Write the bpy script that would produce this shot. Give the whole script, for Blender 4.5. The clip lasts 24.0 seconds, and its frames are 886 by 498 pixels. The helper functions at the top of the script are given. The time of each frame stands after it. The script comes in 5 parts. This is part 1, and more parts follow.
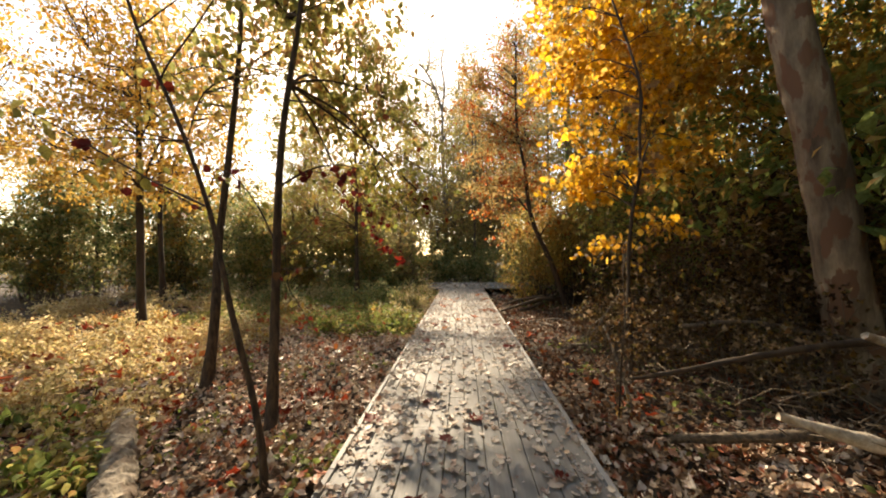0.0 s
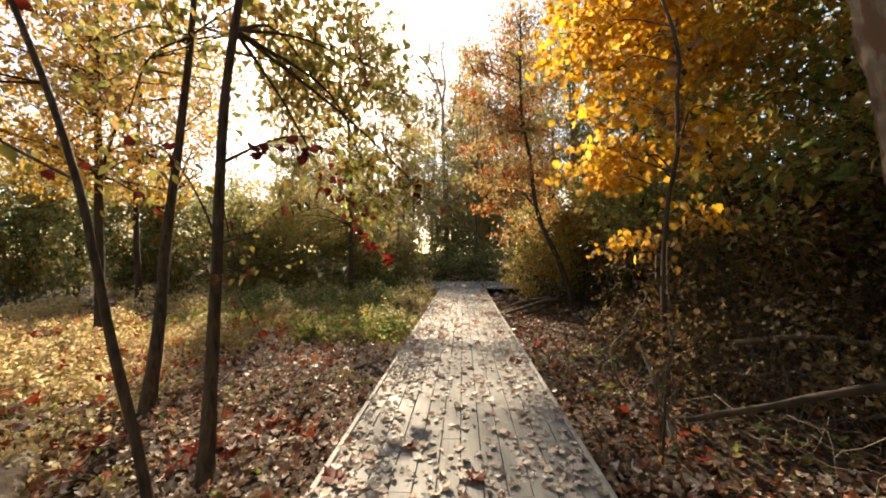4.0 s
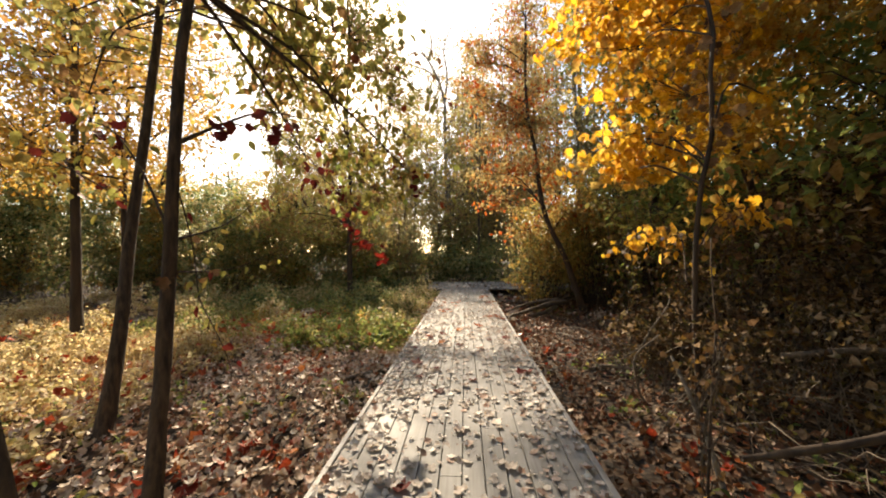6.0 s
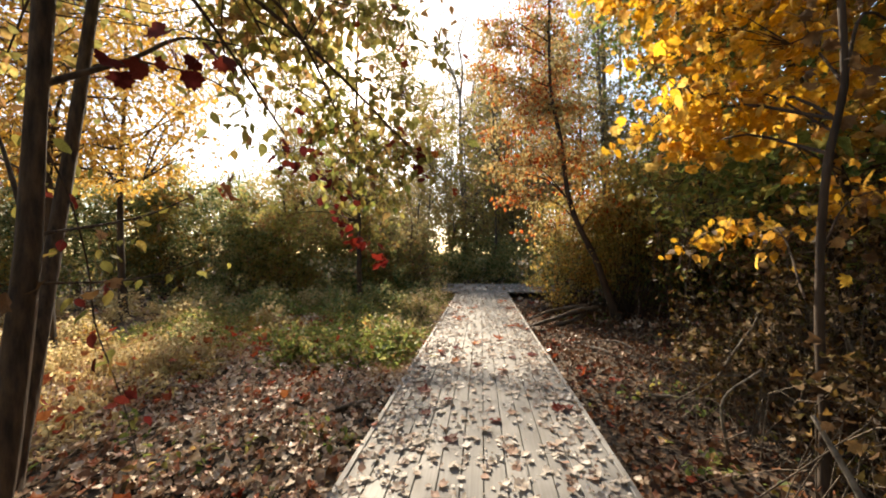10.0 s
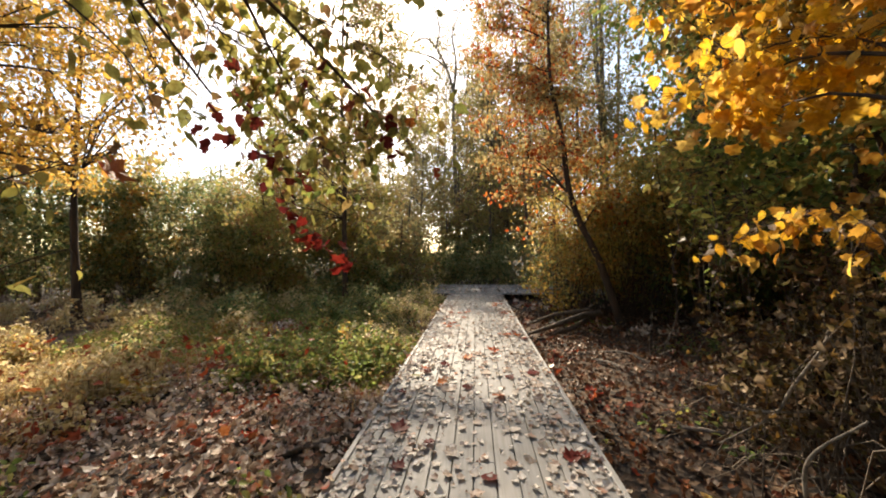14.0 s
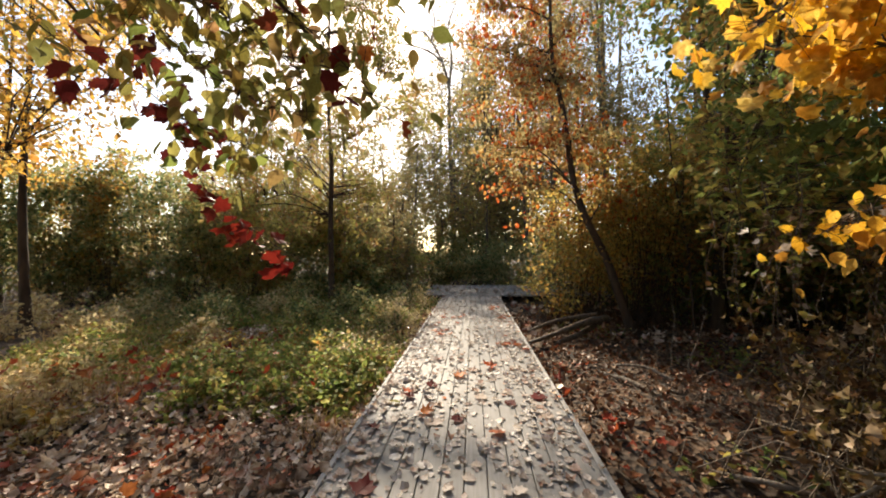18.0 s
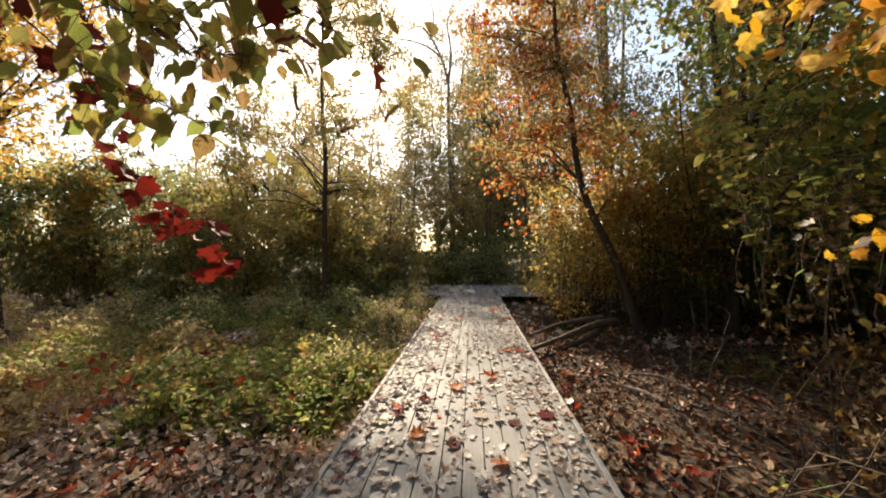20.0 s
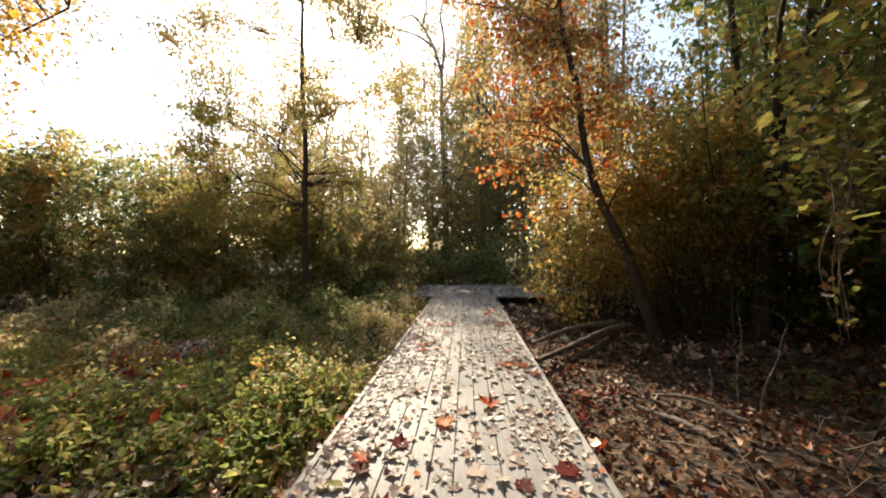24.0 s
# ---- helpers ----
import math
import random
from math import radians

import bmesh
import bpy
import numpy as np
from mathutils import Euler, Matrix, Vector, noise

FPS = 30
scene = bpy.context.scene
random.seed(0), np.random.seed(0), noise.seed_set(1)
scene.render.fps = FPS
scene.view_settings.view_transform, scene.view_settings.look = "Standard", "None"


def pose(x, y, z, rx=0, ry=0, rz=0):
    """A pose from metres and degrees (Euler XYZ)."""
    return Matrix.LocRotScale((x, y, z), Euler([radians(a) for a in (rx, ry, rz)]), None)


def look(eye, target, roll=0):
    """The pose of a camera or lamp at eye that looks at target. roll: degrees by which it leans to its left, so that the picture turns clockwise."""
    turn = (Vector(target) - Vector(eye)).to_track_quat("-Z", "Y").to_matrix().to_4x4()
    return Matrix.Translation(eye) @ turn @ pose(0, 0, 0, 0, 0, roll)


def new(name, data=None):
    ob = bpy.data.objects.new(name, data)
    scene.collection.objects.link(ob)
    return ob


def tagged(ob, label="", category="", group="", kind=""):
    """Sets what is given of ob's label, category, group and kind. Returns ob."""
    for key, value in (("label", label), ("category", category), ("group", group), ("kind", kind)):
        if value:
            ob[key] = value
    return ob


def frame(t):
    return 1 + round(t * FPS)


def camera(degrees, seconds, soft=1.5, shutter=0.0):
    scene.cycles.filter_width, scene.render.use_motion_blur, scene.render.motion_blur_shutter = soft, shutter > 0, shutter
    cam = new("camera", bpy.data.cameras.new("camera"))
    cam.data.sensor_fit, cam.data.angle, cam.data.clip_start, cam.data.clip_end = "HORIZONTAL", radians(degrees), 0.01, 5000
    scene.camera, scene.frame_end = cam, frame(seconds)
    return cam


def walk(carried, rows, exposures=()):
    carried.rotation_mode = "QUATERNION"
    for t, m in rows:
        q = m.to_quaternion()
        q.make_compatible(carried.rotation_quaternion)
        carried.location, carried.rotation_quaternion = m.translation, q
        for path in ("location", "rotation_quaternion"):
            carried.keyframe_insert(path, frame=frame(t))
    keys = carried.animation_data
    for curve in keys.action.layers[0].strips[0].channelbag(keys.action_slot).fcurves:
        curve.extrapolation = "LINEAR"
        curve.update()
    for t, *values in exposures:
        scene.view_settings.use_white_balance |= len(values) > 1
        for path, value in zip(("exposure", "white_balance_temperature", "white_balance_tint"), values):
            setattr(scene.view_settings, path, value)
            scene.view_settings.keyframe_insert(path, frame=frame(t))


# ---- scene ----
cam = camera(104.0, 24.0, 1.9)
METRES, EYE, TILT, LEAN, TURN = 5.0, 1.418, -0.41, -0.38, 3.06
ROWS = [
    (0.0, 0.0, 0.0, 0.0, 0.02, 1.58, 0.83),
    (0.5, 0.002, 0.0202, 0.0015, 0.32, 1.46, 0.8),
    (1.0, 0.0055, 0.0401, 0.0006, 0.4, 1.49, 0.82),
    (1.5, 0.0077, 0.0604, -0.0001, 0.16, 1.43, 0.85),
    (2.0, 0.0093, 0.0808, -0.0018, 0.18, 1.47, 0.8),
    (2.5, 0.011, 0.1012, -0.0, 0.39, 1.42, 0.83),
    (4.5, 0.019, 0.1871, -0.0019, 0.17, 1.33, 0.78),
    (5.0, 0.0211, 0.2105, -0.0021, 0.2, 1.35, 0.79),
    (5.5, 0.0226, 0.2338, -0.0028, 0.38, 1.35, 0.78),
    (6.0, 0.0221, 0.2575, -0.0039, 0.58, 1.33, 0.78),
    (6.5, 0.0206, 0.2814, -0.0028, 0.76, 1.3, 0.8),
    (7.0, 0.0199, 0.3051, -0.0004, 1.18, 1.3, 0.79),
    (7.5, 0.0198, 0.3274, -0.0001, 1.77, 1.35, 0.76),
    (8.0, 0.0213, 0.3493, -0.0004, 2.15, 1.33, 0.76),
    (8.5, 0.0235, 0.3718, -0.0027, 2.46, 1.41, 0.75),
    (9.0, 0.0246, 0.3935, -0.0028, 2.93, 1.47, 0.76),
    (9.5, 0.0245, 0.4155, -0.0023, 3.16, 1.41, 0.77),
    (10.0, 0.0238, 0.436, -0.0033, 3.09, 1.47, 0.76),
    (10.5, 0.0224, 0.4566, -0.0041, 3.03, 1.46, 0.7),
    (12.5, 0.0255, 0.5301, -0.002, 3.06, 1.39, 0.69),
    (13.0, 0.0293, 0.5494, -0.0023, 2.51, 1.38, 0.72),
    (13.5, 0.0338, 0.5682, -0.0016, 2.21, 1.39, 0.74),
    (14.0, 0.0374, 0.5868, -0.0013, 2.11, 1.36, 0.77),
    (14.5, 0.0405, 0.6054, -0.0023, 1.99, 1.34, 0.77),
    (15.0, 0.0429, 0.6246, -0.003, 1.89, 1.36, 0.72),
    (15.5, 0.0443, 0.6442, -0.0017, 1.85, 1.34, 0.77),
    (16.0, 0.0464, 0.6642, -0.0009, 1.94, 1.31, 0.76),
    (16.5, 0.0478, 0.6828, -0.0018, 1.81, 1.34, 0.73),
    (17.0, 0.0516, 0.7011, -0.0031, 1.69, 1.33, 0.7),
    (17.5, 0.0525, 0.7191, -0.0049, 1.22, 1.35, 0.75),
    (18.0, 0.0525, 0.738, -0.0062, 1.53, 1.36, 0.77),
    (18.5, 0.0537, 0.7578, -0.0073, 1.99, 1.37, 0.8),
    (20.5, 0.0597, 0.8441, -0.0104, 1.04, 1.28, 0.71),
    (21.0, 0.0604, 0.8649, -0.0112, 0.68, 1.28, 0.73),
    (21.5, 0.0614, 0.8858, -0.0145, 0.62, 1.34, 0.75),
    (22.0, 0.0636, 0.9075, -0.0155, 1.12, 1.33, 0.77),
    (22.5, 0.0661, 0.93, -0.0166, 0.71, 1.3, 0.72),
    (23.0, 0.0681, 0.9508, -0.0187, 0.24, 1.26, 0.73),
    (23.5, 0.0699, 0.9722, -0.0216, 0.5, 1.22, 0.79),
    (24.0, 0.0703, 0.9938, -0.0228, 0.44, 1.23, 0.77),
]
walk(cam, [(t, pose(-0.012, 0, EYE, TILT, LEAN, TURN) @ pose(METRES * (x + 0.0024 * y), METRES * y, METRES * (z + 0.0113 * y),
                                                          90 + pitch - 0.39 * y, roll, yaw + 0.38 * y))
           for t, x, y, z, yaw, pitch, roll in ROWS],
     [(0.0, 1.51, 8450, 10), (10.0, 1.46, 7600, 10), (14.0, 1.41, 7450, 10), (18.0, 1.37, 7400, 10), (20.7, 1.3, 7750, 10), (22.3, 1.52, 7600, 9), (24.0, 1.46, 7550, 9)])

# ---- light ----
SUN_AZ, SUN_EL = radians(19.3), radians(33.2)
world = bpy.data.worlds.new("sky")
scene.world = world
world.use_nodes = True
wn = world.node_tree.nodes
sky = wn.new("ShaderNodeTexSky")
sky.sky_type, sky.sun_disc, sky.sun_elevation, sky.sun_rotation = "NISHITA", False, SUN_EL, -SUN_AZ
sky.air_density, sky.dust_density, sky.ozone_density = 1.0, 0.8, 0.6
world.node_tree.links.new(sky.outputs[0], wn["Background"].inputs[0])
wn["Background"].inputs[1].default_value = 0.125
sun = new("sun", bpy.data.lights.new("sun", "SUN"))
sun.data.energy, sun.data.angle, sun.data.color = 4.3, radians(1.2), (1.0, 0.91, 0.78)
sun_from = Vector((-math.sin(SUN_AZ) * math.cos(SUN_EL), math.cos(SUN_AZ) * math.cos(SUN_EL), math.sin(SUN_EL)))
sun.matrix_world = look(sun_from * 60, (0, 0, 0))

# ---- materials ----


def material(name):
    m = bpy.data.materials.new(name)
    m.use_nodes = True
    return m, m.node_tree.nodes, m.node_tree.links, m.node_tree.nodes["Principled BSDF"]


def ramp(nodes, links, fac, stops, mode="LINEAR"):
    r = nodes.new("ShaderNodeValToRGB")
    r.color_ramp.interpolation = mode
    while len(r.color_ramp.elements) < len(stops):
        r.color_ramp.elements.new(0.5)
    for e, (p, c) in zip(r.color_ramp.elements, stops):
        e.position, e.color = p, (*c, 1)
    links.new(fac, r.inputs[0])
    return r.outputs[0]


def noise_node(nodes, links, scale, detail=4.0, coords=None, stretch=None):
    n = nodes.new("ShaderNodeTexNoise")
    n.inputs["Scale"].default_value, n.inputs["Detail"].default_value = scale, detail
    if coords is None:
        coords = nodes.new("ShaderNodeTexCoord").outputs["Object"]
    if stretch:
        mp = nodes.new("ShaderNodeMapping")
        mp.inputs["Scale"].default_value = stretch
        links.new(coords, mp.inputs[0])
        coords = mp.outputs[0]
    links.new(coords, n.inputs["Vector"])
    return n.outputs[0]


def mix_colour(nodes, links, fac, a, b, mode="MIX"):
    x = nodes.new("ShaderNodeMix")
    x.data_type, x.blend_type = "RGBA", mode
    for sock, val in ((x.inputs[0], fac), (x.inputs[6], a), (x.inputs[7], b)):
        if isinstance(val, (int, float)):
            sock.default_value = val
        elif isinstance(val, tuple):
            sock.default_value = (*val, 1)
        else:
            links.new(val, sock)
    return x.outputs[2]


def bump(nodes, links, bsdf, height, strength, distance):
    b = nodes.new("ShaderNodeBump")
    b.inputs["Strength"].default_value, b.inputs["Distance"].default_value = strength, distance
    links.new(height, b.inputs["Height"])
    links.new(b.outputs[0], bsdf.inputs["Normal"])


def leaf_material(name, colours, through_light=0.45, rough=0.5, single=False, patch=2.2):
    """Leaf: a colour of its own for every leaf, spotted, lit through from behind."""
    m, n, l, p = material(name)
    if single:
        rnd = n.new("ShaderNodeObjectInfo").outputs["Random"]
    else:
        geo = n.new("ShaderNodeNewGeometry")
        clump = n.new("ShaderNodeMath")
        clump.operation, clump.inputs[1].default_value, clump.inputs[2].default_value = "MULTIPLY_ADD", patch, -0.5 * patch
        l.new(noise_node(n, l, 1.7, 3.0, geo.outputs["Position"]), clump.inputs[0])
        own = n.new("ShaderNodeMath")
        own.operation, own.use_clamp = "ADD", True
        l.new(geo.outputs["Random Per Island"], own.inputs[0])
        l.new(clump.outputs[0], own.inputs[1])
        rnd = own.outputs[0]
    k = len(colours)
    col = ramp(n, l, rnd, [((i + 0.5) / k, c) for i, c in enumerate(colours)])
    spots = ramp(n, l, noise_node(n, l, 28.0, 3.0), [(0.35, (0.55, 0.45, 0.36)), (0.6, (1, 1, 1))])
    col = mix_colour(n, l, 0.75, col, spots, "MULTIPLY")
    l.new(col, p.inputs["Base Color"])
    p.inputs["Roughness"].default_value = rough
    p.inputs["Specular IOR Level"].default_value = 0.08
    t = n.new("ShaderNodeBsdfTranslucent")
    bright = n.new("ShaderNodeHueSaturation")
    bright.inputs["Saturation"].default_value, bright.inputs["Value"].default_value = 1.03, 1.25
    l.new(col, bright.inputs["Color"])
    l.new(bright.outputs[0], t.inputs[0])
    s = n.new("ShaderNodeMixShader")
    s.inputs[0].default_value = through_light
    l.new(p.outputs[0], s.inputs[1])
    l.new(t.outputs[0], s.inputs[2])
    l.new(s.outputs[0], n["Material Output"].inputs[0])
    return m


def bark_material(name, dark, light, scale=9.0, stretch=(1, 1, 0.18), depth=0.02, patch=None):
    m, n, l, p = material(name)
    g = noise_node(n, l, scale, 6.0, stretch=stretch)
    col = ramp(n, l, g, [(0.3, dark), (0.68, light)])
    fine = noise_node(n, l, scale * 7, 3.0, stretch=stretch)
    col = mix_colour(n, l, 0.45, col, ramp(n, l, fine, [(0.3, (0.45, 0.42, 0.4)), (0.7, (1, 1, 1))]), "MULTIPLY")
    if patch:
        where = ramp(n, l, noise_node(n, l, 5.5, 8.0, stretch=(1, 1, 0.5)), [(0.52, (0, 0, 0)), (0.55, (1, 1, 1))])
        col = mix_colour(n, l, where, col, patch)
    l.new(col, p.inputs["Base Color"])
    p.inputs["Roughness"].default_value = 0.9
    bump(n, l, p, g, 0.9, depth)
    return m


def soil_material():
    m, n, l, p = material("leaf_litter_soil")
    a = noise_node(n, l, 1.3, 5.0)
    b = n.new("ShaderNodeTexVoronoi")
    b.inputs["Scale"].default_value = 16.0
    b.inputs["Randomness"].default_value = 1.0
    l.new(n.new("ShaderNodeTexCoord").outputs["Object"], b.inputs["Vector"])
    sep = n.new("ShaderNodeSeparateColor")
    l.new(b.outputs["Color"], sep.inputs[0])
    col = ramp(n, l, sep.outputs[0], [(0.0, (0.014, 0.009, 0.006)), (0.35, (0.04, 0.024, 0.014)), (0.7, (0.09, 0.055, 0.032)), (1.0, (0.16, 0.095, 0.052))])
    col = mix_colour(n, l, 0.7, col, ramp(n, l, a, [(0.3, (0.35, 0.32, 0.28)), (0.7, (1, 1, 1))]), "MULTIPLY")
    l.new(col, p.inputs["Base Color"])
    p.inputs["Roughness"].default_value = 0.95
    bump(n, l, p, b.outputs["Distance"], 0.8, 0.03)
    return m


def deck_material(name, tone):
    """Weathered grey decking: grain along the board, each board its own tone."""
    m, n, l, p = material(name)
    info = n.new("ShaderNodeObjectInfo")
    place = n.new("ShaderNodeNewGeometry").outputs["Position"]
    grain = noise_node(n, l, 60.0, 4.0, place, (1.0, 0.04, 1.0))
    blot = noise_node(n, l, 3.0, 4.0, place)
    col = ramp(n, l, info.outputs["Random"], [(0.0, tuple(tone * c for c in (0.9, 0.89, 0.875))), (0.5, tuple(tone * c for c in (1.0, 0.985, 0.965))), (1.0, tuple(tone * c for c in (1.08, 1.055, 1.03)))])
    col = mix_colour(n, l, 0.6, col, ramp(n, l, grain, [(0.32, (0.7, 0.68, 0.65)), (0.62, (1, 1, 1))]), "MULTIPLY")
    col = mix_colour(n, l, 0.6, col, ramp(n, l, blot, [(0.3, (0.66, 0.64, 0.62)), (0.62, (1, 1, 1))]), "MULTIPLY")
    l.new(col, p.inputs["Base Color"])
    l.new(ramp(n, l, noise_node(n, l, 1.1, 3.0, place), [(0.35, (0.6, 0.6, 0.6)), (0.65, (0.74, 0.74, 0.74))]), p.inputs["Roughness"])
    p.inputs["Specular IOR Level"].default_value = 0.34
    return m


BARK_DARK = bark_material("dark_bark", (0.022, 0.013, 0.008), (0.085, 0.054, 0.034))
BARK_SLIM = bark_material("thin_ridged_bark", (0.018, 0.011, 0.007), (0.11, 0.068, 0.042), 34.0, (1, 1, 0.22), 0.012)
BARK_GREY = bark_material("grey_bark", (0.07, 0.055, 0.045), (0.22, 0.18, 0.145))
BARK_PALE = bark_material("pale_peeling_bark", (0.09, 0.062, 0.042), (0.36, 0.285, 0.205), 6.0, (1, 1, 0.3), 0.015, (0.17, 0.09, 0.055))
WOOD_GREY = bark_material("weathered_dead_wood", (0.06, 0.047, 0.037), (0.27, 0.225, 0.18), 24.0, (1, 1, 1), 0.015)
LOG_BARK = bark_material("cracked_log_bark", (0.045, 0.032, 0.022), (0.42, 0.36, 0.285), 15.0, (1, 1, 0.5), 0.05, (0.12, 0.085, 0.06))
WOOD_PALE = bark_material("peeled_pale_wood", (0.26, 0.2, 0.15), (0.62, 0.54, 0.44), 20.0, (1, 1, 1), 0.01)
WOOD_DARK = bark_material("dark_dead_wood", (0.03, 0.022, 0.016), (0.19, 0.14, 0.1), 24.0, (1, 1, 1), 0.02)
TWIG_TAN = bark_material("dry_twig", (0.07, 0.052, 0.04), (0.22, 0.17, 0.125), 20.0, (1, 1, 1), 0.004)
DECK = deck_material("weathered_decking", 0.245)
DECK_EDGE = deck_material("weathered_edge_timber", 0.33)
SOIL = soil_material()
GOLD = leaf_material("gold_leaves", [(0.6, 0.39, 0.09), (0.54, 0.3, 0.07), (0.64, 0.45, 0.13), (0.44, 0.2, 0.06), (0.58, 0.48, 0.18)], 0.6)
YELLOW = leaf_material("yellow_maple_leaves", [(0.8, 0.52, 0.07), (0.72, 0.4, 0.05), (0.84, 0.6, 0.13), (0.58, 0.27, 0.05), (0.82, 0.62, 0.2), (0.4, 0.2, 0.06), (0.76, 0.46, 0.07)], 0.6, patch=1.4)
YELLOW_ONE = leaf_material("yellow_spray_leaf", [(0.8, 0.52, 0.08), (0.7, 0.38, 0.05), (0.84, 0.6, 0.15), (0.56, 0.28, 0.06)], 0.55, single=True)
OLIVE = leaf_material("yellow_green_leaves", [(0.35, 0.35, 0.12), (0.45, 0.39, 0.13), (0.26, 0.29, 0.11), (0.5, 0.37, 0.14), (0.37, 0.22, 0.11)], 0.6)
OLIVE_ONE = leaf_material("yellow_green_leaf", [(0.27, 0.27, 0.08), (0.4, 0.35, 0.1), (0.19, 0.21, 0.07), (0.42, 0.28, 0.09), (0.28, 0.27, 0.09)], 0.48, single=True)
GREEN_ONE = leaf_material("broad_green_leaf", [(0.21, 0.27, 0.08), (0.29, 0.34, 0.1), (0.4, 0.4, 0.12), (0.3, 0.21, 0.09), (0.54, 0.49, 0.14)], 0.5, 0.42, single=True)
RED_ONE = leaf_material("red_leaf", [(0.23, 0.03, 0.024), (0.3, 0.048, 0.028), (0.16, 0.02, 0.018)], 0.33, single=True)
RUST_ONE = leaf_material("rust_red_leaf", [(0.42, 0.1, 0.04), (0.3, 0.07, 0.04), (0.4, 0.17, 0.1), (0.5, 0.17, 0.05)], 0.3, single=True)
MAROON_ONE = leaf_material("maroon_leaf", [(0.14, 0.025, 0.025), (0.2, 0.04, 0.03), (0.1, 0.02, 0.02)], 0.35, single=True)
RUST = leaf_material("rust_orange_leaves", [(0.36, 0.33, 0.17), (0.42, 0.36, 0.18), (0.5, 0.4, 0.2), (0.42, 0.29, 0.14), (0.54, 0.4, 0.17), (0.44, 0.34, 0.17), (0.54, 0.3, 0.09), (0.52, 0.17, 0.05), (0.42, 0.1, 0.04)], 0.6, patch=2.6)
SHRUB_GOLD = leaf_material("small_golden_green_leaves", [(0.28, 0.29, 0.11), (0.36, 0.34, 0.12), (0.48, 0.38, 0.13), (0.36, 0.23, 0.09), (0.54, 0.41, 0.12), (0.6, 0.45, 0.14), (0.48, 0.24, 0.08)], 0.68)
GREEN = leaf_material("dark_green_leaves", [(0.16, 0.23, 0.08), (0.25, 0.31, 0.1), (0.12, 0.18, 0.065), (0.45, 0.41, 0.13), (0.4, 0.26, 0.1)], 0.6, 0.4)
BUSH = leaf_material("bush_leaves", [(0.09, 0.14, 0.06), (0.3, 0.38, 0.17), (0.13, 0.2, 0.09), (0.55, 0.52, 0.24), (0.4, 0.28, 0.11), (0.24, 0.33, 0.16), (0.62, 0.55, 0.3)], 0.6, patch=1.6)
# Very dark brown: deep woodland shade put into the leaf colour.
BROWN = leaf_material("shade_dark_brown_leaves", [(0.06, 0.034, 0.02), (0.1, 0.056, 0.03), (0.17, 0.1, 0.055), (0.055, 0.026, 0.018)], 0.25, 0.7)
# Far leaves lose saturation: the haze of distance is mixed into their colour.
FAR = leaf_material("haze_greyed_far_leaves", [(0.34, 0.32, 0.16), (0.42, 0.34, 0.17), (0.28, 0.29, 0.14), (0.44, 0.3, 0.15)], 0.5)
LITTER_RED = leaf_material("red_fallen_leaves", [(0.3, 0.05, 0.03), (0.4, 0.1, 0.045), (0.2, 0.03, 0.025), (0.44, 0.17, 0.07)], 0.3, 0.45)
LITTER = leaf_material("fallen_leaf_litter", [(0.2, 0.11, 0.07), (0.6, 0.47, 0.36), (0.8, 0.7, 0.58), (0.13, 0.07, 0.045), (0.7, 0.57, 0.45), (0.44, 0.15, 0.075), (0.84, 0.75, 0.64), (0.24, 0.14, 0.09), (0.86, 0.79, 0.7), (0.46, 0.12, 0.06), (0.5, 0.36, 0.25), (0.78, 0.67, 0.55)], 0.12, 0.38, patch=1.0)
# Brown leaves, darkened further so their colour holds the shade of the right.
LITTER_SHADE = leaf_material("shade_darkened_brown_leaves", [(0.07, 0.036, 0.022), (0.19, 0.105, 0.06), (0.32, 0.2, 0.125), (0.045, 0.026, 0.018), (0.27, 0.1, 0.045), (0.15, 0.08, 0.048), (0.085, 0.045, 0.03), (0.42, 0.31, 0.22), (0.24, 0.07, 0.04), (0.12, 0.065, 0.04)], 0.12, 0.42, patch=1.0)
DECK_LITTER = leaf_material("dry_pale_leaves", [(0.52, 0.48, 0.44), (0.68, 0.65, 0.62), (0.4, 0.34, 0.3), (0.6, 0.56, 0.53), (0.24, 0.16, 0.13), (0.72, 0.7, 0.67), (0.34, 0.2, 0.15), (0.62, 0.59, 0.56)], 0.2, 0.45, patch=0.8)
BROWN_ONE = leaf_material("shrivelled_brown_leaf", [(0.16, 0.09, 0.05), (0.26, 0.16, 0.09), (0.1, 0.06, 0.035), (0.36, 0.22, 0.1)], 0.25, 0.6, single=True)
PALE_ONE = leaf_material("dry_pale_leaf", [(0.52, 0.47, 0.42), (0.64, 0.6, 0.56), (0.42, 0.34, 0.29), (0.58, 0.53, 0.48), (0.34, 0.22, 0.17)], 0.2, 0.45, single=True)
HERB_GOLD = leaf_material("yellowed_herbs", [(0.64, 0.53, 0.3), (0.76, 0.67, 0.43), (0.5, 0.42, 0.19), (0.83, 0.75, 0.54), (0.48, 0.29, 0.13), (0.38, 0.36, 0.15), (0.72, 0.6, 0.35)], 0.55)
HERB_GREEN = leaf_material("green_herbs", [(0.14, 0.2, 0.06), (0.34, 0.4, 0.12), (0.1, 0.15, 0.05), (0.54, 0.5, 0.19), (0.36, 0.2, 0.1), (0.25, 0.33, 0.1)], 0.52, patch=1.6)
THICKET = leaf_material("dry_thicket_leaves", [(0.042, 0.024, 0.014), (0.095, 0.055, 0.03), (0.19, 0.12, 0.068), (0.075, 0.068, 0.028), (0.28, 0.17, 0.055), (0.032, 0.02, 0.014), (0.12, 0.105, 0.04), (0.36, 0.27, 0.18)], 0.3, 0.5)
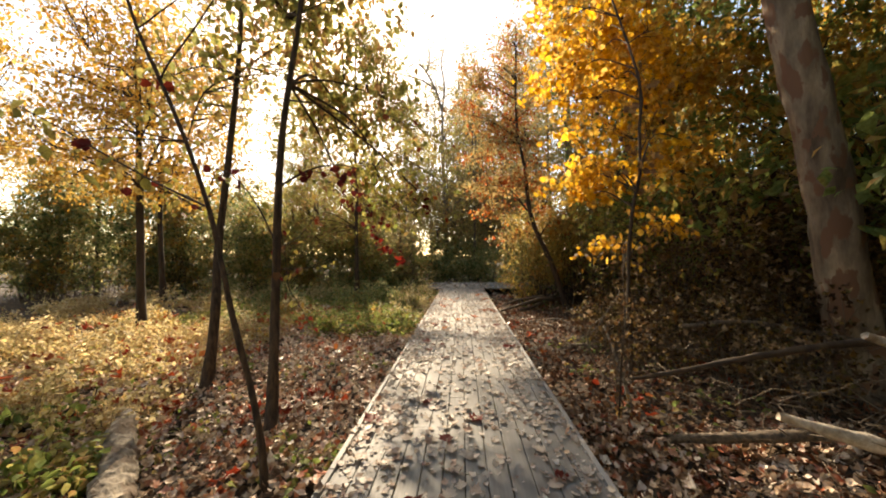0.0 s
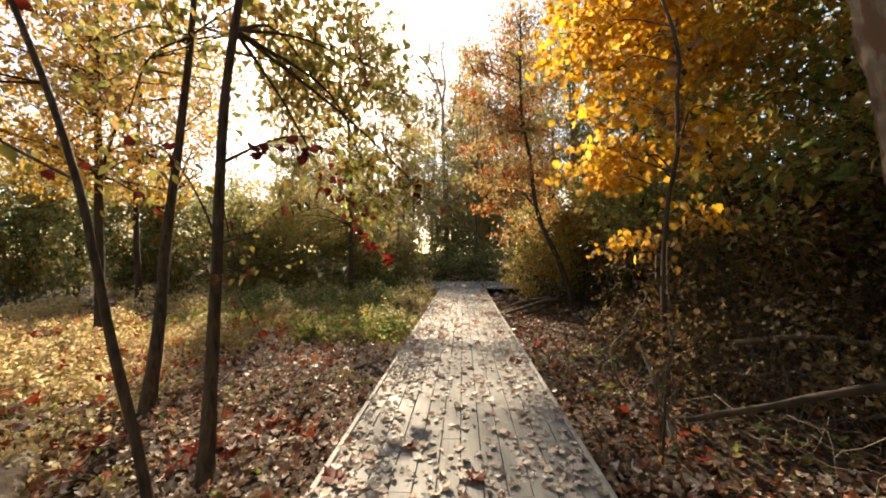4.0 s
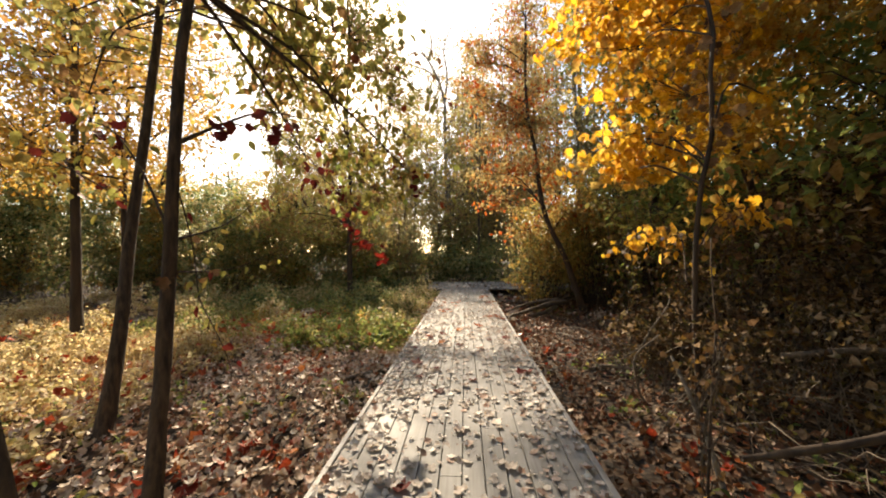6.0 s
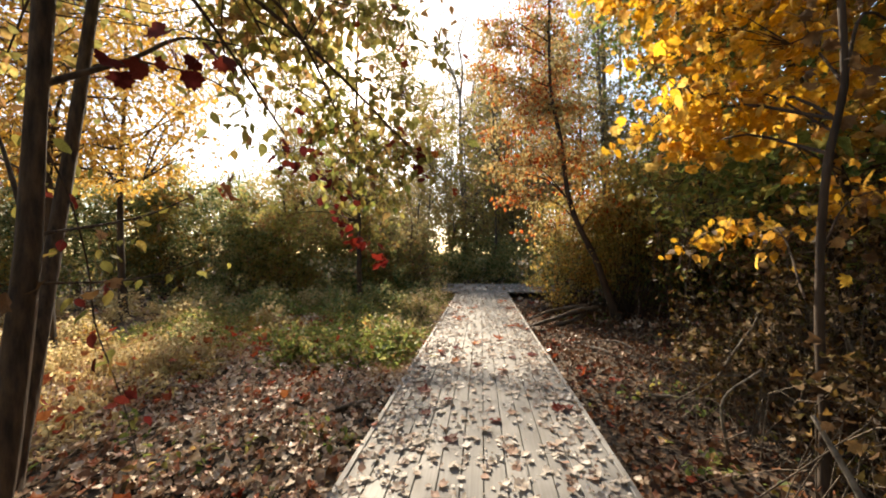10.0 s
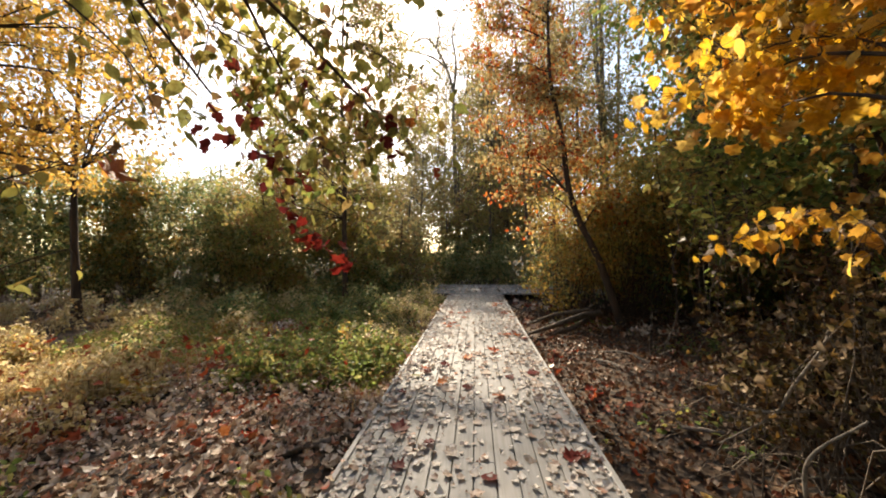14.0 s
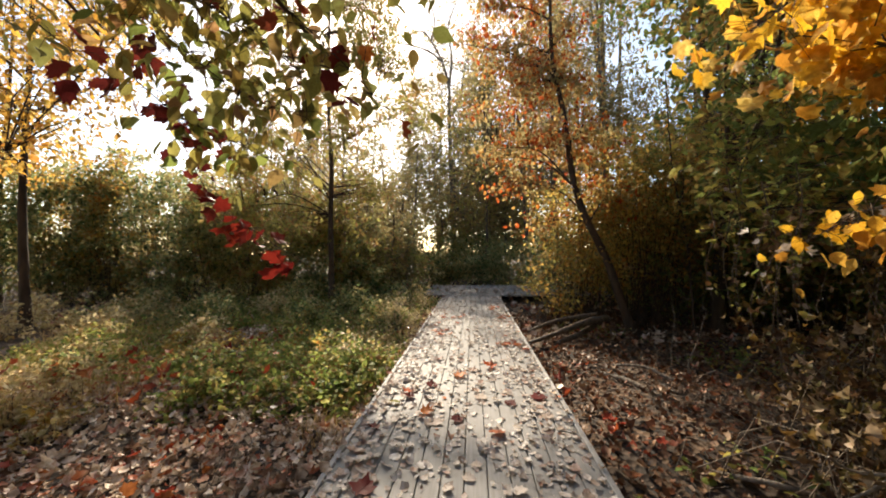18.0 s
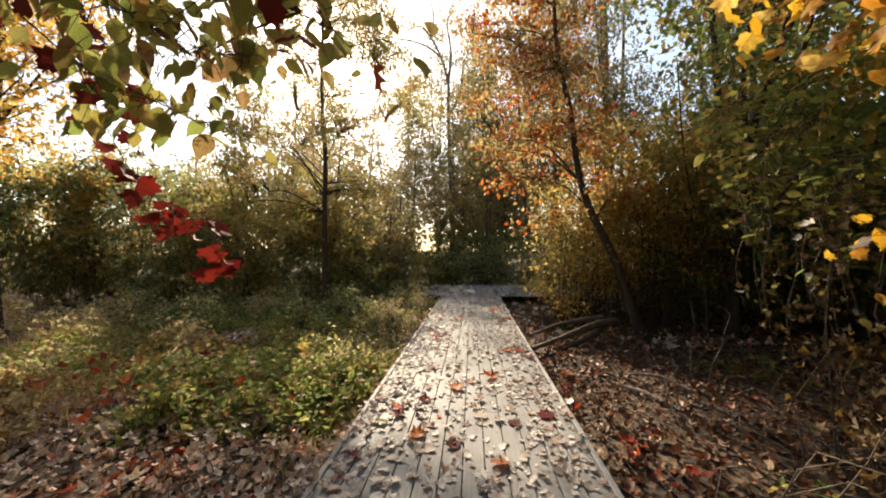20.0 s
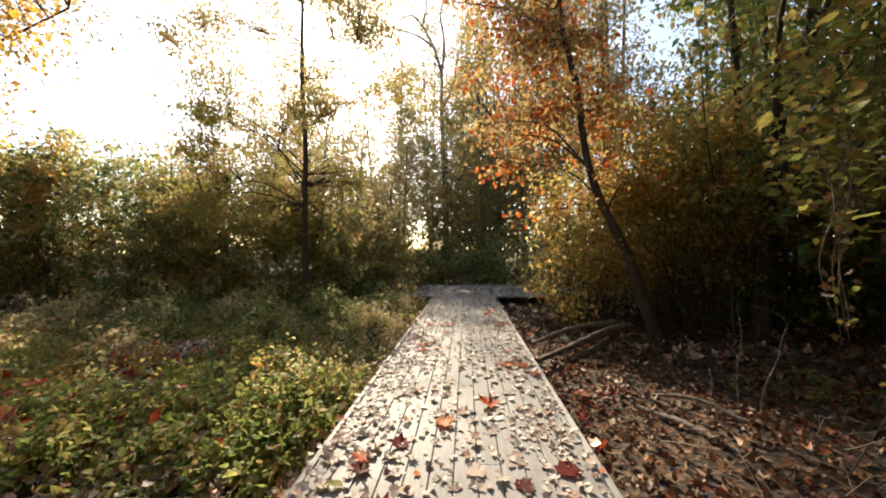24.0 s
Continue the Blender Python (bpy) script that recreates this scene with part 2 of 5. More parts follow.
GRASS_DRY = leaf_material("dry_grass", [(0.46, 0.33, 0.16), (0.38, 0.26, 0.12), (0.5, 0.4, 0.22)], 0.35)

# ---- builders ----
rng = np.random.default_rng(7)


def mesh_data(name, verts, faces, mat, smooth=True):
    """A mesh from arrays: verts n x 3, faces m x 3 or m x 4."""
    me = bpy.data.meshes.new(name)
    verts, faces = np.asarray(verts, np.float32), np.asarray(faces, np.int32)
    n, (m, k) = len(verts), faces.shape
    me.vertices.add(n)
    me.vertices.foreach_set("co", verts.ravel())
    me.loops.add(m * k)
    me.loops.foreach_set("vertex_index", faces.ravel())
    me.polygons.add(m)
    me.polygons.foreach_set("loop_start", np.arange(0, m * k, k, dtype=np.int32))
    me.polygons.foreach_set("use_smooth", np.full(m, smooth))
    me.update()
    me.validate()
    me.materials.append(mat)
    return me


def part(name, data, parent=None, label="", at=None):
    """One mesh object; under parent, with its coordinates counted from the parent's place."""
    ob = new(name, data)
    ob.parent = parent
    if at is not None:
        ob.matrix_basis = at
    return tagged(ob, label)


def part_stuff(name, data, parent):
    return tagged(part(name, data, parent), kind="stuff")


def thing(name, place, label, category, group="", kind=""):
    ob = new(name)
    ob.location = place
    ob.empty_display_size = 0.1
    return tagged(ob, label, category, group, kind)


def smooth_path(pts, step):
    """A Catmull-Rom curve through the points, in steps of about that many metres."""
    p = np.asarray(pts, float)
    p = np.vstack([2 * p[0] - p[1], p, 2 * p[-1] - p[-2]])
    out = []
    for i in range(1, len(p) - 2):
        k = max(2, int(np.linalg.norm(p[i + 1] - p[i]) / step))
        t = np.linspace(0, 1, k, endpoint=False)[:, None]
        out.append(0.5 * (2 * p[i] + (p[i + 1] - p[i - 1]) * t + (2 * p[i - 1] - 5 * p[i] + 4 * p[i + 1] - p[i + 2]) * t ** 2 + (3 * p[i] - p[i - 1] - 3 * p[i + 1] + p[i + 2]) * t ** 3))
    return np.vstack([*out, p[-2:-1]])


class Tubes:
    """Collects tapered tubes into one mesh."""

    def __init__(self):
        self.v, self.f, self.n = [], [], 0

    def add(self, pts, radii, sides=5, rough=0.0, cap=True):
        pts = np.asarray(pts, float)
        k = len(pts)
        radii = np.broadcast_to(np.asarray(radii, float), (k,)) if np.ndim(radii) else np.full(k, float(radii))
        t = np.gradient(pts, axis=0)
        t /= np.linalg.norm(t, axis=1)[:, None] + 1e-9
        ref = np.array([1.0, 0, 0]) if abs(t[:, 0]).mean() < 0.75 else np.array([0, 1.0, 0])
        u = np.cross(t, ref)
        u /= np.linalg.norm(u, axis=1)[:, None] + 1e-9
        w = np.cross(t, u)
        a = np.linspace(0, 2 * np.pi, sides, endpoint=False)
        r = radii[:, None] * (1 + rough * rng.normal(size=(k, sides)))
        ring = pts[:, None] + r[..., None] * (u[:, None] * np.cos(a)[None, :, None] + w[:, None] * np.sin(a)[None, :, None])
        i, j = np.meshgrid(np.arange(k - 1), np.arange(sides), indexing="ij")
        q = np.stack([i * sides + j, i * sides + (j + 1) % sides, (i + 1) * sides + (j + 1) % sides, (i + 1) * sides + j], -1).reshape(-1, 4)
        self.v.append(ring.reshape(-1, 3))
        self.f.append(q + self.n)
        self.n += k * sides
        if cap:
            for row, end in ((0, pts[0] - t[0] * radii[0] * 0.15), (k - 1, pts[-1] + t[-1] * radii[-1] * 0.3)):
                self.v.append(end[None])
                base = self.n - k * sides if row == 0 else self.n - 1 - sides
                idx = base + np.arange(sides)
                nxt = base + (np.arange(sides) + 1) % sides
                c = np.full(sides, self.n)
                self.f.append(np.stack([idx, nxt, c, c], -1)[:, [0, 1, 2, 2]])
                self.n += 1

    def data(self, name, mat, origin=(0, 0, 0)):
        v, f = np.vstack(self.v) - np.asarray(origin), np.vstack(self.f)
        tri = f[:, 2] == f[:, 3]
        tris = np.vstack([f[~tri][:, [0, 1, 2]], f[~tri][:, [0, 2, 3]], f[tri][:, :3]])
        return mesh_data(name, v, tris, mat, True)


def oval_leaf():
    v = [(0, 0, 0), (-0.22, 0.14, 0.05), (-0.33, 0.38, 0.1), (-0.22, 0.68, 0.04), (0, 1.02, -0.14), (0.22, 0.7, 0.04), (0.34, 0.4, 0.1), (0.2, 0.13, 0.05), (0, 0.42, 0.0)]
    return np.array(v), np.array([(i, 8, (i + 1) % 8) for i in range(8)])


def small_leaf():
    return np.array([(0, 0, 0), (-0.3, 0.5, 0.1), (0.3, 0.45, 0.1), (0, 1, -0.05)]), np.array([(0, 2, 1), (1, 2, 3)])


def lobed_leaf(seed, curl=0.25):
    """A five-lobed maple leaf, about 1 across, cupped and with curling tips."""
    r = np.random.default_rng(seed)
    out = [(0, 0)]
    for a, rad in ((-30, 0.34), (-60, 0.5), (-78, 0.4), (-104, 0.6), (-122, 0.42), (-146, 0.6), (-160, 0.47), (-180, 0.7)):
        out.append((math.sin(radians(a)) * -rad, -math.cos(radians(a)) * rad))
    half = np.array(out[1:])
    half[:, 1] += 0.3
    left = half * (-1, 1)
    ring = np.vstack([[(0, 0.0)], half[:-1], half[-1:], left[:-1][::-1]])
    ring = ring + r.normal(0, 0.03, ring.shape)
    z = curl * (np.hypot(ring[:, 0], ring[:, 1] - 0.35) ** 2) * r.uniform(0.2, 1.8, len(ring)) + r.normal(0, 0.04, len(ring))
    v = np.vstack([np.column_stack([ring, z]), [(0, 0.36, -0.02)]])
    k = len(ring)
    return v, np.array([(i, (i + 1) % k, k) for i in range(k)])


def pointed_leaf():
    """A finely drawn oval leaf, folded along its midrib, with a drawn-out tip."""
    half = [(0.1, 0.05), (0.2, 0.14), (0.29, 0.27), (0.33, 0.42), (0.29, 0.6), (0.2, 0.78), (0.09, 0.94)]
    rim = [(0, 0, 0)] + [(x, y, 0.22 * x + 0.03 * math.sin(9 * y)) for x, y in half] + [(0.02, 1.1, -0.14)] + [(-x, y, 0.22 * x + 0.03 * math.sin(8 * y + 1)) for x, y in half[::-1]]
    rib = [(0, y, -0.02 - 0.05 * y * y) for y in (0.2, 0.5, 0.8)]
    v, k = rim + rib, len(rim)
    near = [k if p[1] < 0.35 else k + 1 if p[1] < 0.68 else k + 2 for p in rim]
    f = []
    for i in range(k):
        j = (i + 1) % k
        f.append((i, near[i], j))
        if near[i] != near[j]:
            f.append((j, near[i], near[j]))
    return np.array(v, float), np.array(f)


OVAL, SMALL, POINTED = oval_leaf(), small_leaf(), pointed_leaf()
LOBED = [lobed_leaf(i, 0.2 + 0.18 * i) for i in range(4)]


def ragged_leaf(seed, curl):
    """A cheaper dry leaf with a ragged, curled edge."""
    r = np.random.default_rng(seed)
    a = np.linspace(0, 2 * np.pi, 8, endpoint=False) + r.normal(0, 0.18, 8)
    rad = np.where(np.arange(8) % 2 == 0, 0.54, 0.39) * r.uniform(0.8, 1.2, 8)
    v = np.column_stack([np.cos(a) * rad, np.sin(a) * rad * 0.9, curl * rad ** 2 * 4 * r.uniform(-0.2, 1.3, 8)])
    return np.vstack([v, [(0, 0, 0)]]), np.array([(i, (i + 1) % 8, 8) for i in range(8)])


RAGGED = [ragged_leaf(11, 0.15), ragged_leaf(12, 0.3), ragged_leaf(13, 0.42)]


def turns(n, tilt, spread):
    """n random rotations: any heading, tipped by about tilt radians from flat."""
    yaw, tip, roll = rng.uniform(0, 2 * np.pi, n), rng.normal(tilt, spread, n), rng.normal(0, spread, n)
    c, s = np.cos, np.sin
    z = np.zeros(n)
    o = np.ones(n)
    rz = np.stack([c(yaw), -s(yaw), z, s(yaw), c(yaw), z, z, z, o], -1).reshape(n, 3, 3)
    rx = np.stack([o, z, z, z, c(tip), -s(tip), z, s(tip), c(tip)], -1).reshape(n, 3, 3)
    ry = np.stack([c(roll), z, s(roll), z, o, z, -s(roll), z, c(roll)], -1).reshape(n, 3, 3)
    return rz @ rx @ ry


def leaves(name, places, size, shape, mat, tilt=-0.6, spread=0.6, vary=0.3):
    """Many leaves in one mesh, at the places, each turned and sized by chance."""
    v, f = shape
    n, k = len(places), len(v)
    s = size * np.clip(rng.normal(1, vary, n), 0.35, 1.9)
    pts = np.einsum("nij,kj->nki", turns(n, tilt, spread), v) * s[:, None, None] + np.asarray(places)[:, None]
    faces = (f[None] + (np.arange(n) * k)[:, None, None]).reshape(-1, f.shape[1])
    return mesh_data(name, pts.reshape(-1, 3), faces, mat)


def in_blobs(blobs, n, inner=0.12):
    """Points in ellipsoids (x, y, z, rx, ry, rz), more of them towards the outside."""
    b = np.array(blobs, float)
    w = b[:, 3] * b[:, 4] * b[:, 5]
    pick = rng.choice(len(b), n, p=w / w.sum())
    d = rng.normal(size=(n, 3))
    d /= np.linalg.norm(d, axis=1)[:, None]
    r = rng.uniform(inner, 1, n) ** 0.5
    return b[pick, :3] + d * r[:, None] * b[pick, 3:]


def ground_z(x, y):
    x, y = np.asarray(x, float), np.asarray(y, float)
    h = -0.25 + 0.035 * np.sin(1.3 * x + 0.7 * y) + 0.03 * np.sin(2.1 * y - 1.1 * x + 1) + 0.02 * np.sin(3.7 * x + 2.9 * y)
    h = h + 0.05 * np.clip((np.abs(x) - 1.2) / 3, 0, 1) + 0.25 * np.clip((np.hypot(x, y - 8) - 14) / 30, 0, 1) * np.sin(0.11 * x + 0.2) ** 2
    return np.where(np.abs(x) < 1.0, h - 0.04, h)


def grow(name, label, category, trunk, r0, r1, blobs, tips, per_tip, leaf, mat, bark, shape=SMALL, limbs=7, group="", sides=9,
         twig=0.006, scatter=0.14, hang=-0.7, spread=0.65, reach=1.5, limb_r=1.0, clump=0.6, fork=0.25):
    """A tree: tapered trunk, limbs, twigs that reach into the crown's masses, and leaves along the twigs."""
    base = np.array(trunk[0], float)
    top = thing(name, base, label, category, group)
    line = smooth_path(trunk, 0.22)
    t = np.linspace(0, 1, len(line))
    rad = r0 + (r1 - r0) * t ** 0.8 + 0.35 * r0 * np.exp(-t * 22)
    g = Tubes()
    g.add(line, rad, sides, 0.05)
    part("trunk", g.data("trunk", bark, base), top)
    ends = in_blobs(blobs, tips)
    nodes, node_r, toll = [line[len(line) // 3:]], [rad[len(line) // 3:]], [np.linspace(1.2, 0.0, len(line) - len(line) // 3)]
    order = rng.permutation(tips)
    for i in order[:limbs]:
        e = ends[i]
        run = np.hypot(*(line[:, :2] - e[:2]).T)
        j = int(np.argmin(np.abs(line[:, 2] - np.clip(e[2] - 0.55 * run, base[2] + fork * (line[-1, 2] - base[2]), line[-1, 2]))))
        a = line[j]
        d = np.linalg.norm(e - a)
        mid = (a + e) / 2 + np.array([0, 0, 0.12 * d]) + rng.normal(0, 0.06 * d, 3)
        p = smooth_path([a, mid, e], max(0.15, d / 9))
        rr = np.linspace(min(rad[j] * 0.6, (0.03 + 0.012 * d) * limb_r), twig * 1.2, len(p))
        g = Tubes()
        g.add(p, rr, 6, 0.06)
        part("limb", g.data("limb", bark, base), top)
        nodes.append(p[1:])
        node_r.append(rr[1:])
        toll.append(np.zeros(len(p) - 1))
    nodes, node_r, toll = np.vstack(nodes), np.concatenate(node_r), np.concatenate(toll)
    g, places = Tubes(), []
    for i in range(tips):
        e = ends[i]
        cost = toll + np.linalg.norm(nodes - e, axis=1) + reach * np.clip(nodes[:, 2] - e[2] + 0.1, 0, 9)
        j = int(np.argmin(cost))
        a = nodes[j]
        d = np.linalg.norm(e - a) + 1e-3
        p = np.array([a, a + (e - a) * 0.55 + rng.normal(0, 0.08 * d, 3) + [0, 0, 0.1 * d], e])
        g.add(p, np.linspace(min(node_r[j], twig * (0.8 + 0.5 * d)), twig * 0.35, 3), 3, 0, False)
        near = int(per_tip * clump)
        u = rng.uniform(0.5, 2, per_tip - near)
        k = np.clip(u.astype(int), 0, 1)
        places.append(p[k] + (p[k + 1] - p[k]) * (u - k)[:, None] + rng.normal(0, scatter, (per_tip - near, 3)))
        places.append(e + rng.normal(0, 1, (near, 3)) * scatter * np.array([1.7, 1.7, 0.8]))
    tagged(part("twigwork", g.data("twigwork", bark, base), top), kind="stuff")
    part("crown", leaves("crown", np.vstack(places) - base, leaf, shape, mat, hang, spread), top)
    return top


def shrub(name, label, place, blobs, stems, per_stem, leaf, mat, bark, shape=SMALL, group="", spread_base=0.25, thick=0.003, scatter=0.08, category="shrub", clump=0.6):
    """A bush: stems that fan out from the ground, with leaves along them."""
    base = np.array([place[0], place[1], float(ground_z(*place[:2])) - 0.02])
    top = thing(name, base, label, category, group)
    g, places = Tubes(), []
    for e in in_blobs(blobs, stems, 0.45):
        a = base + [*(rng.normal(0, spread_base, 2) + 0.35 * (e[:2] - base[:2])), 0]
        d = np.linalg.norm(e - a)
        a[2] = float(ground_z(a[0], a[1])) - 0.02
        p = np.array([a, a + (e - a) * 0.55 + rng.normal(0, 0.08 * d, 3) + [0, 0, 0.14 * d], e])
        g.add(p, np.linspace(thick * (0.4 + 0.4 * d), thick * 0.3, 3), 3, 0, False)
        near = int(per_stem * clump)
        u = rng.uniform(0.4, 1.0, per_stem - near)[:, None]
        places.append(p[1] + (p[2] - p[1]) * u + rng.normal(0, scatter, (per_stem - near, 3)))
        places.append(e + rng.normal(0, 1, (near, 3)) * [2.2 * scatter, 2.2 * scatter, 1.1 * scatter])
    tagged(part("stemwork", g.data("stemwork", bark, base), top), kind="stuff")
    part("foliage", leaves("foliage", np.vstack(places) - base, leaf, shape, mat, -0.4, 0.55), top)
    return top


def bent_tube(name, pts, radii, mat, label, category, sides=8, rough=0.13, step=0.09, group=""):
    """A log, stick or stem: one mesh along a bent line."""
    base = np.array(pts[0], float)
    line = smooth_path(pts, step)
    g = Tubes()
    g.add(line, np.interp(np.linspace(0, 1, len(line)), np.linspace(0, 1, len(radii)), radii), sides, rough)
    ob = new(name, g.data(name, mat, base))
    ob.location = base
    return tagged(ob, label, category, group)


# ---- ground ----
def spaced(lo, hi, fine_lo, fine_hi, step):
    inner = np.arange(fine_lo, fine_hi + step / 2, step)
    left = fine_lo - np.geomspace(step * 2, fine_lo - lo, 26)[::-1]
    right = fine_hi + np.geomspace(step * 2, hi - fine_hi, 26)
    return np.concatenate([left, inner, right])


gx, gy = spaced(-900, 900, -7, 7, 0.14), spaced(-900, 1500, -1, 18, 0.14)
X, Y = np.meshgrid(gx, gy, indexing="xy")
Z = ground_z(X, Y) + 0.012 * rng.normal(size=X.shape) * (np.abs(X) < 9)
i, j = np.meshgrid(np.arange(len(gy) - 1), np.arange(len(gx) - 1), indexing="ij")
q = np.stack([i * len(gx) + j, i * len(gx) + j + 1, (i + 1) * len(gx) + j + 1, (i + 1) * len(gx) + j], -1).reshape(-1, 4)
ground = new("ground", mesh_data("ground", np.stack([X, Y, Z], -1).reshape(-1, 3), q, SOIL, True))
tagged(ground, "brown forest soil under a mat of rotting leaves", "ground", kind="structure")

# ---- trees of the near left ----
SIDE = -0.27
TREE_A = grow("sapling", "slim dark leaning maple sapling with a long side branch", "tree",
     [(-3.22, 4.2, SIDE), (-3.22, 4.35, 0.65), (-3.32, 4.55, 1.62), (-3.27, 4.65, 2.66), (-3.2, 4.75, 4.05), (-3.18, 4.8, 5.0), (-3.2, 4.9, 6.6)], 0.066, 0.022,
     [(-3.7, 4.7, 4.1, 1.0, 0.8, 0.8), (-3.0, 5.0, 5.6, 1.4, 1.1, 1.2), (-2.3, 5.4, 4.2, 0.9, 0.8, 0.7), (-4.0, 4.7, 3.1, 0.7, 0.5, 0.35)], 170, 16, 0.095, OLIVE, BARK_SLIM, OVAL, 8, "maple saplings", 10, limb_r=0.3, fork=0.62)
TREE_B = grow("sapling", "slim straight dark maple sapling beside its leaning neighbour", "tree",
     [(-1.83, 3.22, SIDE), (-1.87, 3.35, 0.62), (-1.9, 3.44, 1.46), (-1.88, 3.46, 2.32), (-1.81, 3.46, 3.02), (-1.69, 3.5, 3.95), (-1.6, 3.6, 5.4)], 0.055, 0.018,
     [(-1.6, 4.0, 4.9, 1.1, 1.0, 0.9), (-1.7, 5.2, 3.7, 1.15, 0.85, 0.75), (-1.2, 5.4, 2.45, 0.8, 0.3, 0.4)], 190, 18, 0.09, OLIVE, BARK_SLIM, OVAL, 8, "maple saplings", 10, limb_r=0.3, fork=0.62)
TREE_C = grow("sapling", "slim dark curving maple sapling forked above head height", "tree",
     [(-1.4, 2.4, SIDE), (-1.42, 2.39, 0.0), (-1.44, 2.38, 0.21), (-1.52, 2.38, 0.57), (-1.63, 2.38, 0.97), (-1.69, 2.38, 1.24), (-1.76, 2.38, 1.55), (-1.82, 2.38, 1.78), (-1.99, 2.38, 2.26), (-2.23, 2.38, 2.8), (-2.38, 2.39, 3.11), (-2.68, 2.42, 3.9)], 0.029, 0.01,
     [(-2.5, 2.5, 4.1, 0.8, 0.6, 0.5), (-1.75, 2.5, 3.8, 0.5, 0.5, 0.5), (-2.9, 2.5, 2.4, 0.35, 0.3, 0.15)], 45, 7, 0.085, OLIVE, BARK_SLIM, OVAL, 5, "maple saplings", 9, limb_r=0.4)

# ---- trees of the right ----
# Its crown is out of view; extra masses widen it to block sky light.
grow("sycamore", "large leaning tree with pale peeling bark", "tree",
     [(4.54, 4.25, -0.3), (4.46, 4.25, 0.65), (4.38, 4.25, 1.25), (4.26, 4.25, 2.15), (4.05, 4.25, 3.3), (3.86, 4.25, 4.3), (3.5, 4.25, 7.0), (3.4, 4.4, 10.5)], 0.235, 0.17,
     [(4.4, 4.8, 9.0, 2.6, 2.8, 1.4), (5.5, 4.0, 7.4, 1.8, 2.2, 1.0), (5.2, 1.0, 8.6, 2.4, 2.4, 1.2), (5.4, 8.0, 10.0, 2.4, 2.0, 1.0)], 420, 30, 0.23, GREEN, BARK_PALE, SMALL, 8, sides=22)
YELLOW_TREE = grow("yellow_maple", "young maple with bright yellow autumn leaves and dark stems", "tree",
     [(2.2, 4.72, SIDE), (2.2, 4.7, 0.3), (2.18, 4.7, 0.8), (2.2, 4.7, 1.5), (2.26, 4.7, 2.05), (2.36, 4.7, 2.5), (2.37, 4.72, 3.1), (2.42, 4.8, 3.8), (2.2, 5.3, 5.6)], 0.029, 0.014,
     [(1.9, 5.8, 2.8, 0.45, 0.45, 0.3), (1.95, 5.9, 3.5, 0.55, 0.5, 0.5), (2.2, 5.7, 3.1, 0.6, 0.45, 0.4), (2.4, 5.6, 2.5, 0.6, 0.4, 0.28), (2.15, 5.6, 2.5, 0.4, 0.35, 0.22), (2.3, 5.5, 2.7, 0.55, 0.35, 0.3), (2.7, 5.8, 3.8, 0.7, 0.6, 0.5), (1.8, 6.0, 4.6, 0.8, 0.7, 0.5), (3.0, 6.0, 4.7, 0.9, 0.8, 0.6), (2.3, 6.2, 5.6, 1.2, 0.9, 0.7), (2.9, 5.4, 1.9, 0.45, 0.4, 0.18), (3.2, 5.5, 2.9, 0.5, 0.4, 0.3)],
     210, 13, 0.1, YELLOW, BARK_DARK, LOBED[1], 14, scatter=0.1, limb_r=0.5, hang=-1.15, clump=0.75)
grow("leaning_tree", "thin dark leaning tree with yellow leaves in the thicket", "tree",
     [(5.95, 7.4, SIDE), (5.0, 7.4, 2.0), (4.25, 7.4, 4.0), (3.6, 7.4, 5.5), (3.3, 7.4, 7.0)], 0.07, 0.03,
     [(3.8, 7.5, 5.2, 1.5, 1.3, 1.3), (3.0, 7.6, 7.2, 1.6, 1.3, 1.2), (4.6, 7.5, 3.4, 1.0, 1.0, 0.8), (5.6, 7.6, 5.4, 1.1, 1.0, 1.0)], 360, 22, 0.11, GOLD, BARK_SLIM, OVAL, 7)
grow("orange_tree", "leaning tree with thin rust and orange foliage beside the boardwalk", "tree",
     [(3.25, 10.9, SIDE), (3.05, 10.9, 0.3), (2.74, 10.9, 1.26), (2.3, 10.9, 2.2), (2.12, 11.0, 3.0), (2.04, 11.2, 4.2), (1.85, 11.5, 5.8), (1.9, 11.8, 8.5)], 0.085, 0.03,
     [(2.0, 11.5, 3.9, 1.0, 1.0, 0.6), (1.5, 11.8, 5.2, 1.1, 1.0, 0.6), (2.05, 11.9, 6.2, 0.8, 1.0, 0.6), (1.6, 12.2, 7.4, 1.1, 1.0, 0.6), (1.9, 12.2, 8.8, 1.0, 1.0, 0.7), (1.1, 11.6, 2.9, 0.6, 0.7, 0.35), (3.0, 11.6, 2.6, 0.8, 0.8, 0.5), (0.75, 11.9, 3.7, 0.6, 0.7, 0.4), (0.7, 12.4, 6.2, 0.7, 0.8, 0.5), (3.0, 11.9, 3.8, 0.7, 0.8, 0.45), (1.4, 11.3, 2.1, 0.5, 0.4, 0.25), (2.3, 11.2, 3.1, 0.6, 0.4, 0.3), (0.6, 12.0, 4.9, 0.6, 0.7, 0.4), (0.2, 12.3, 6.6, 0.6, 0.6, 0.45), (0.5, 12.2, 7.8, 0.8, 0.7, 0.5), (1.1, 12.0, 5.9, 0.6, 0.6, 0.35), (2.5, 11.6, 5.0, 0.5, 0.6, 0.45)], 520, 30, 0.095, RUST, BARK_DARK, SMALL, 24, scatter=0.12, limb_r=0.4, clump=0.78)
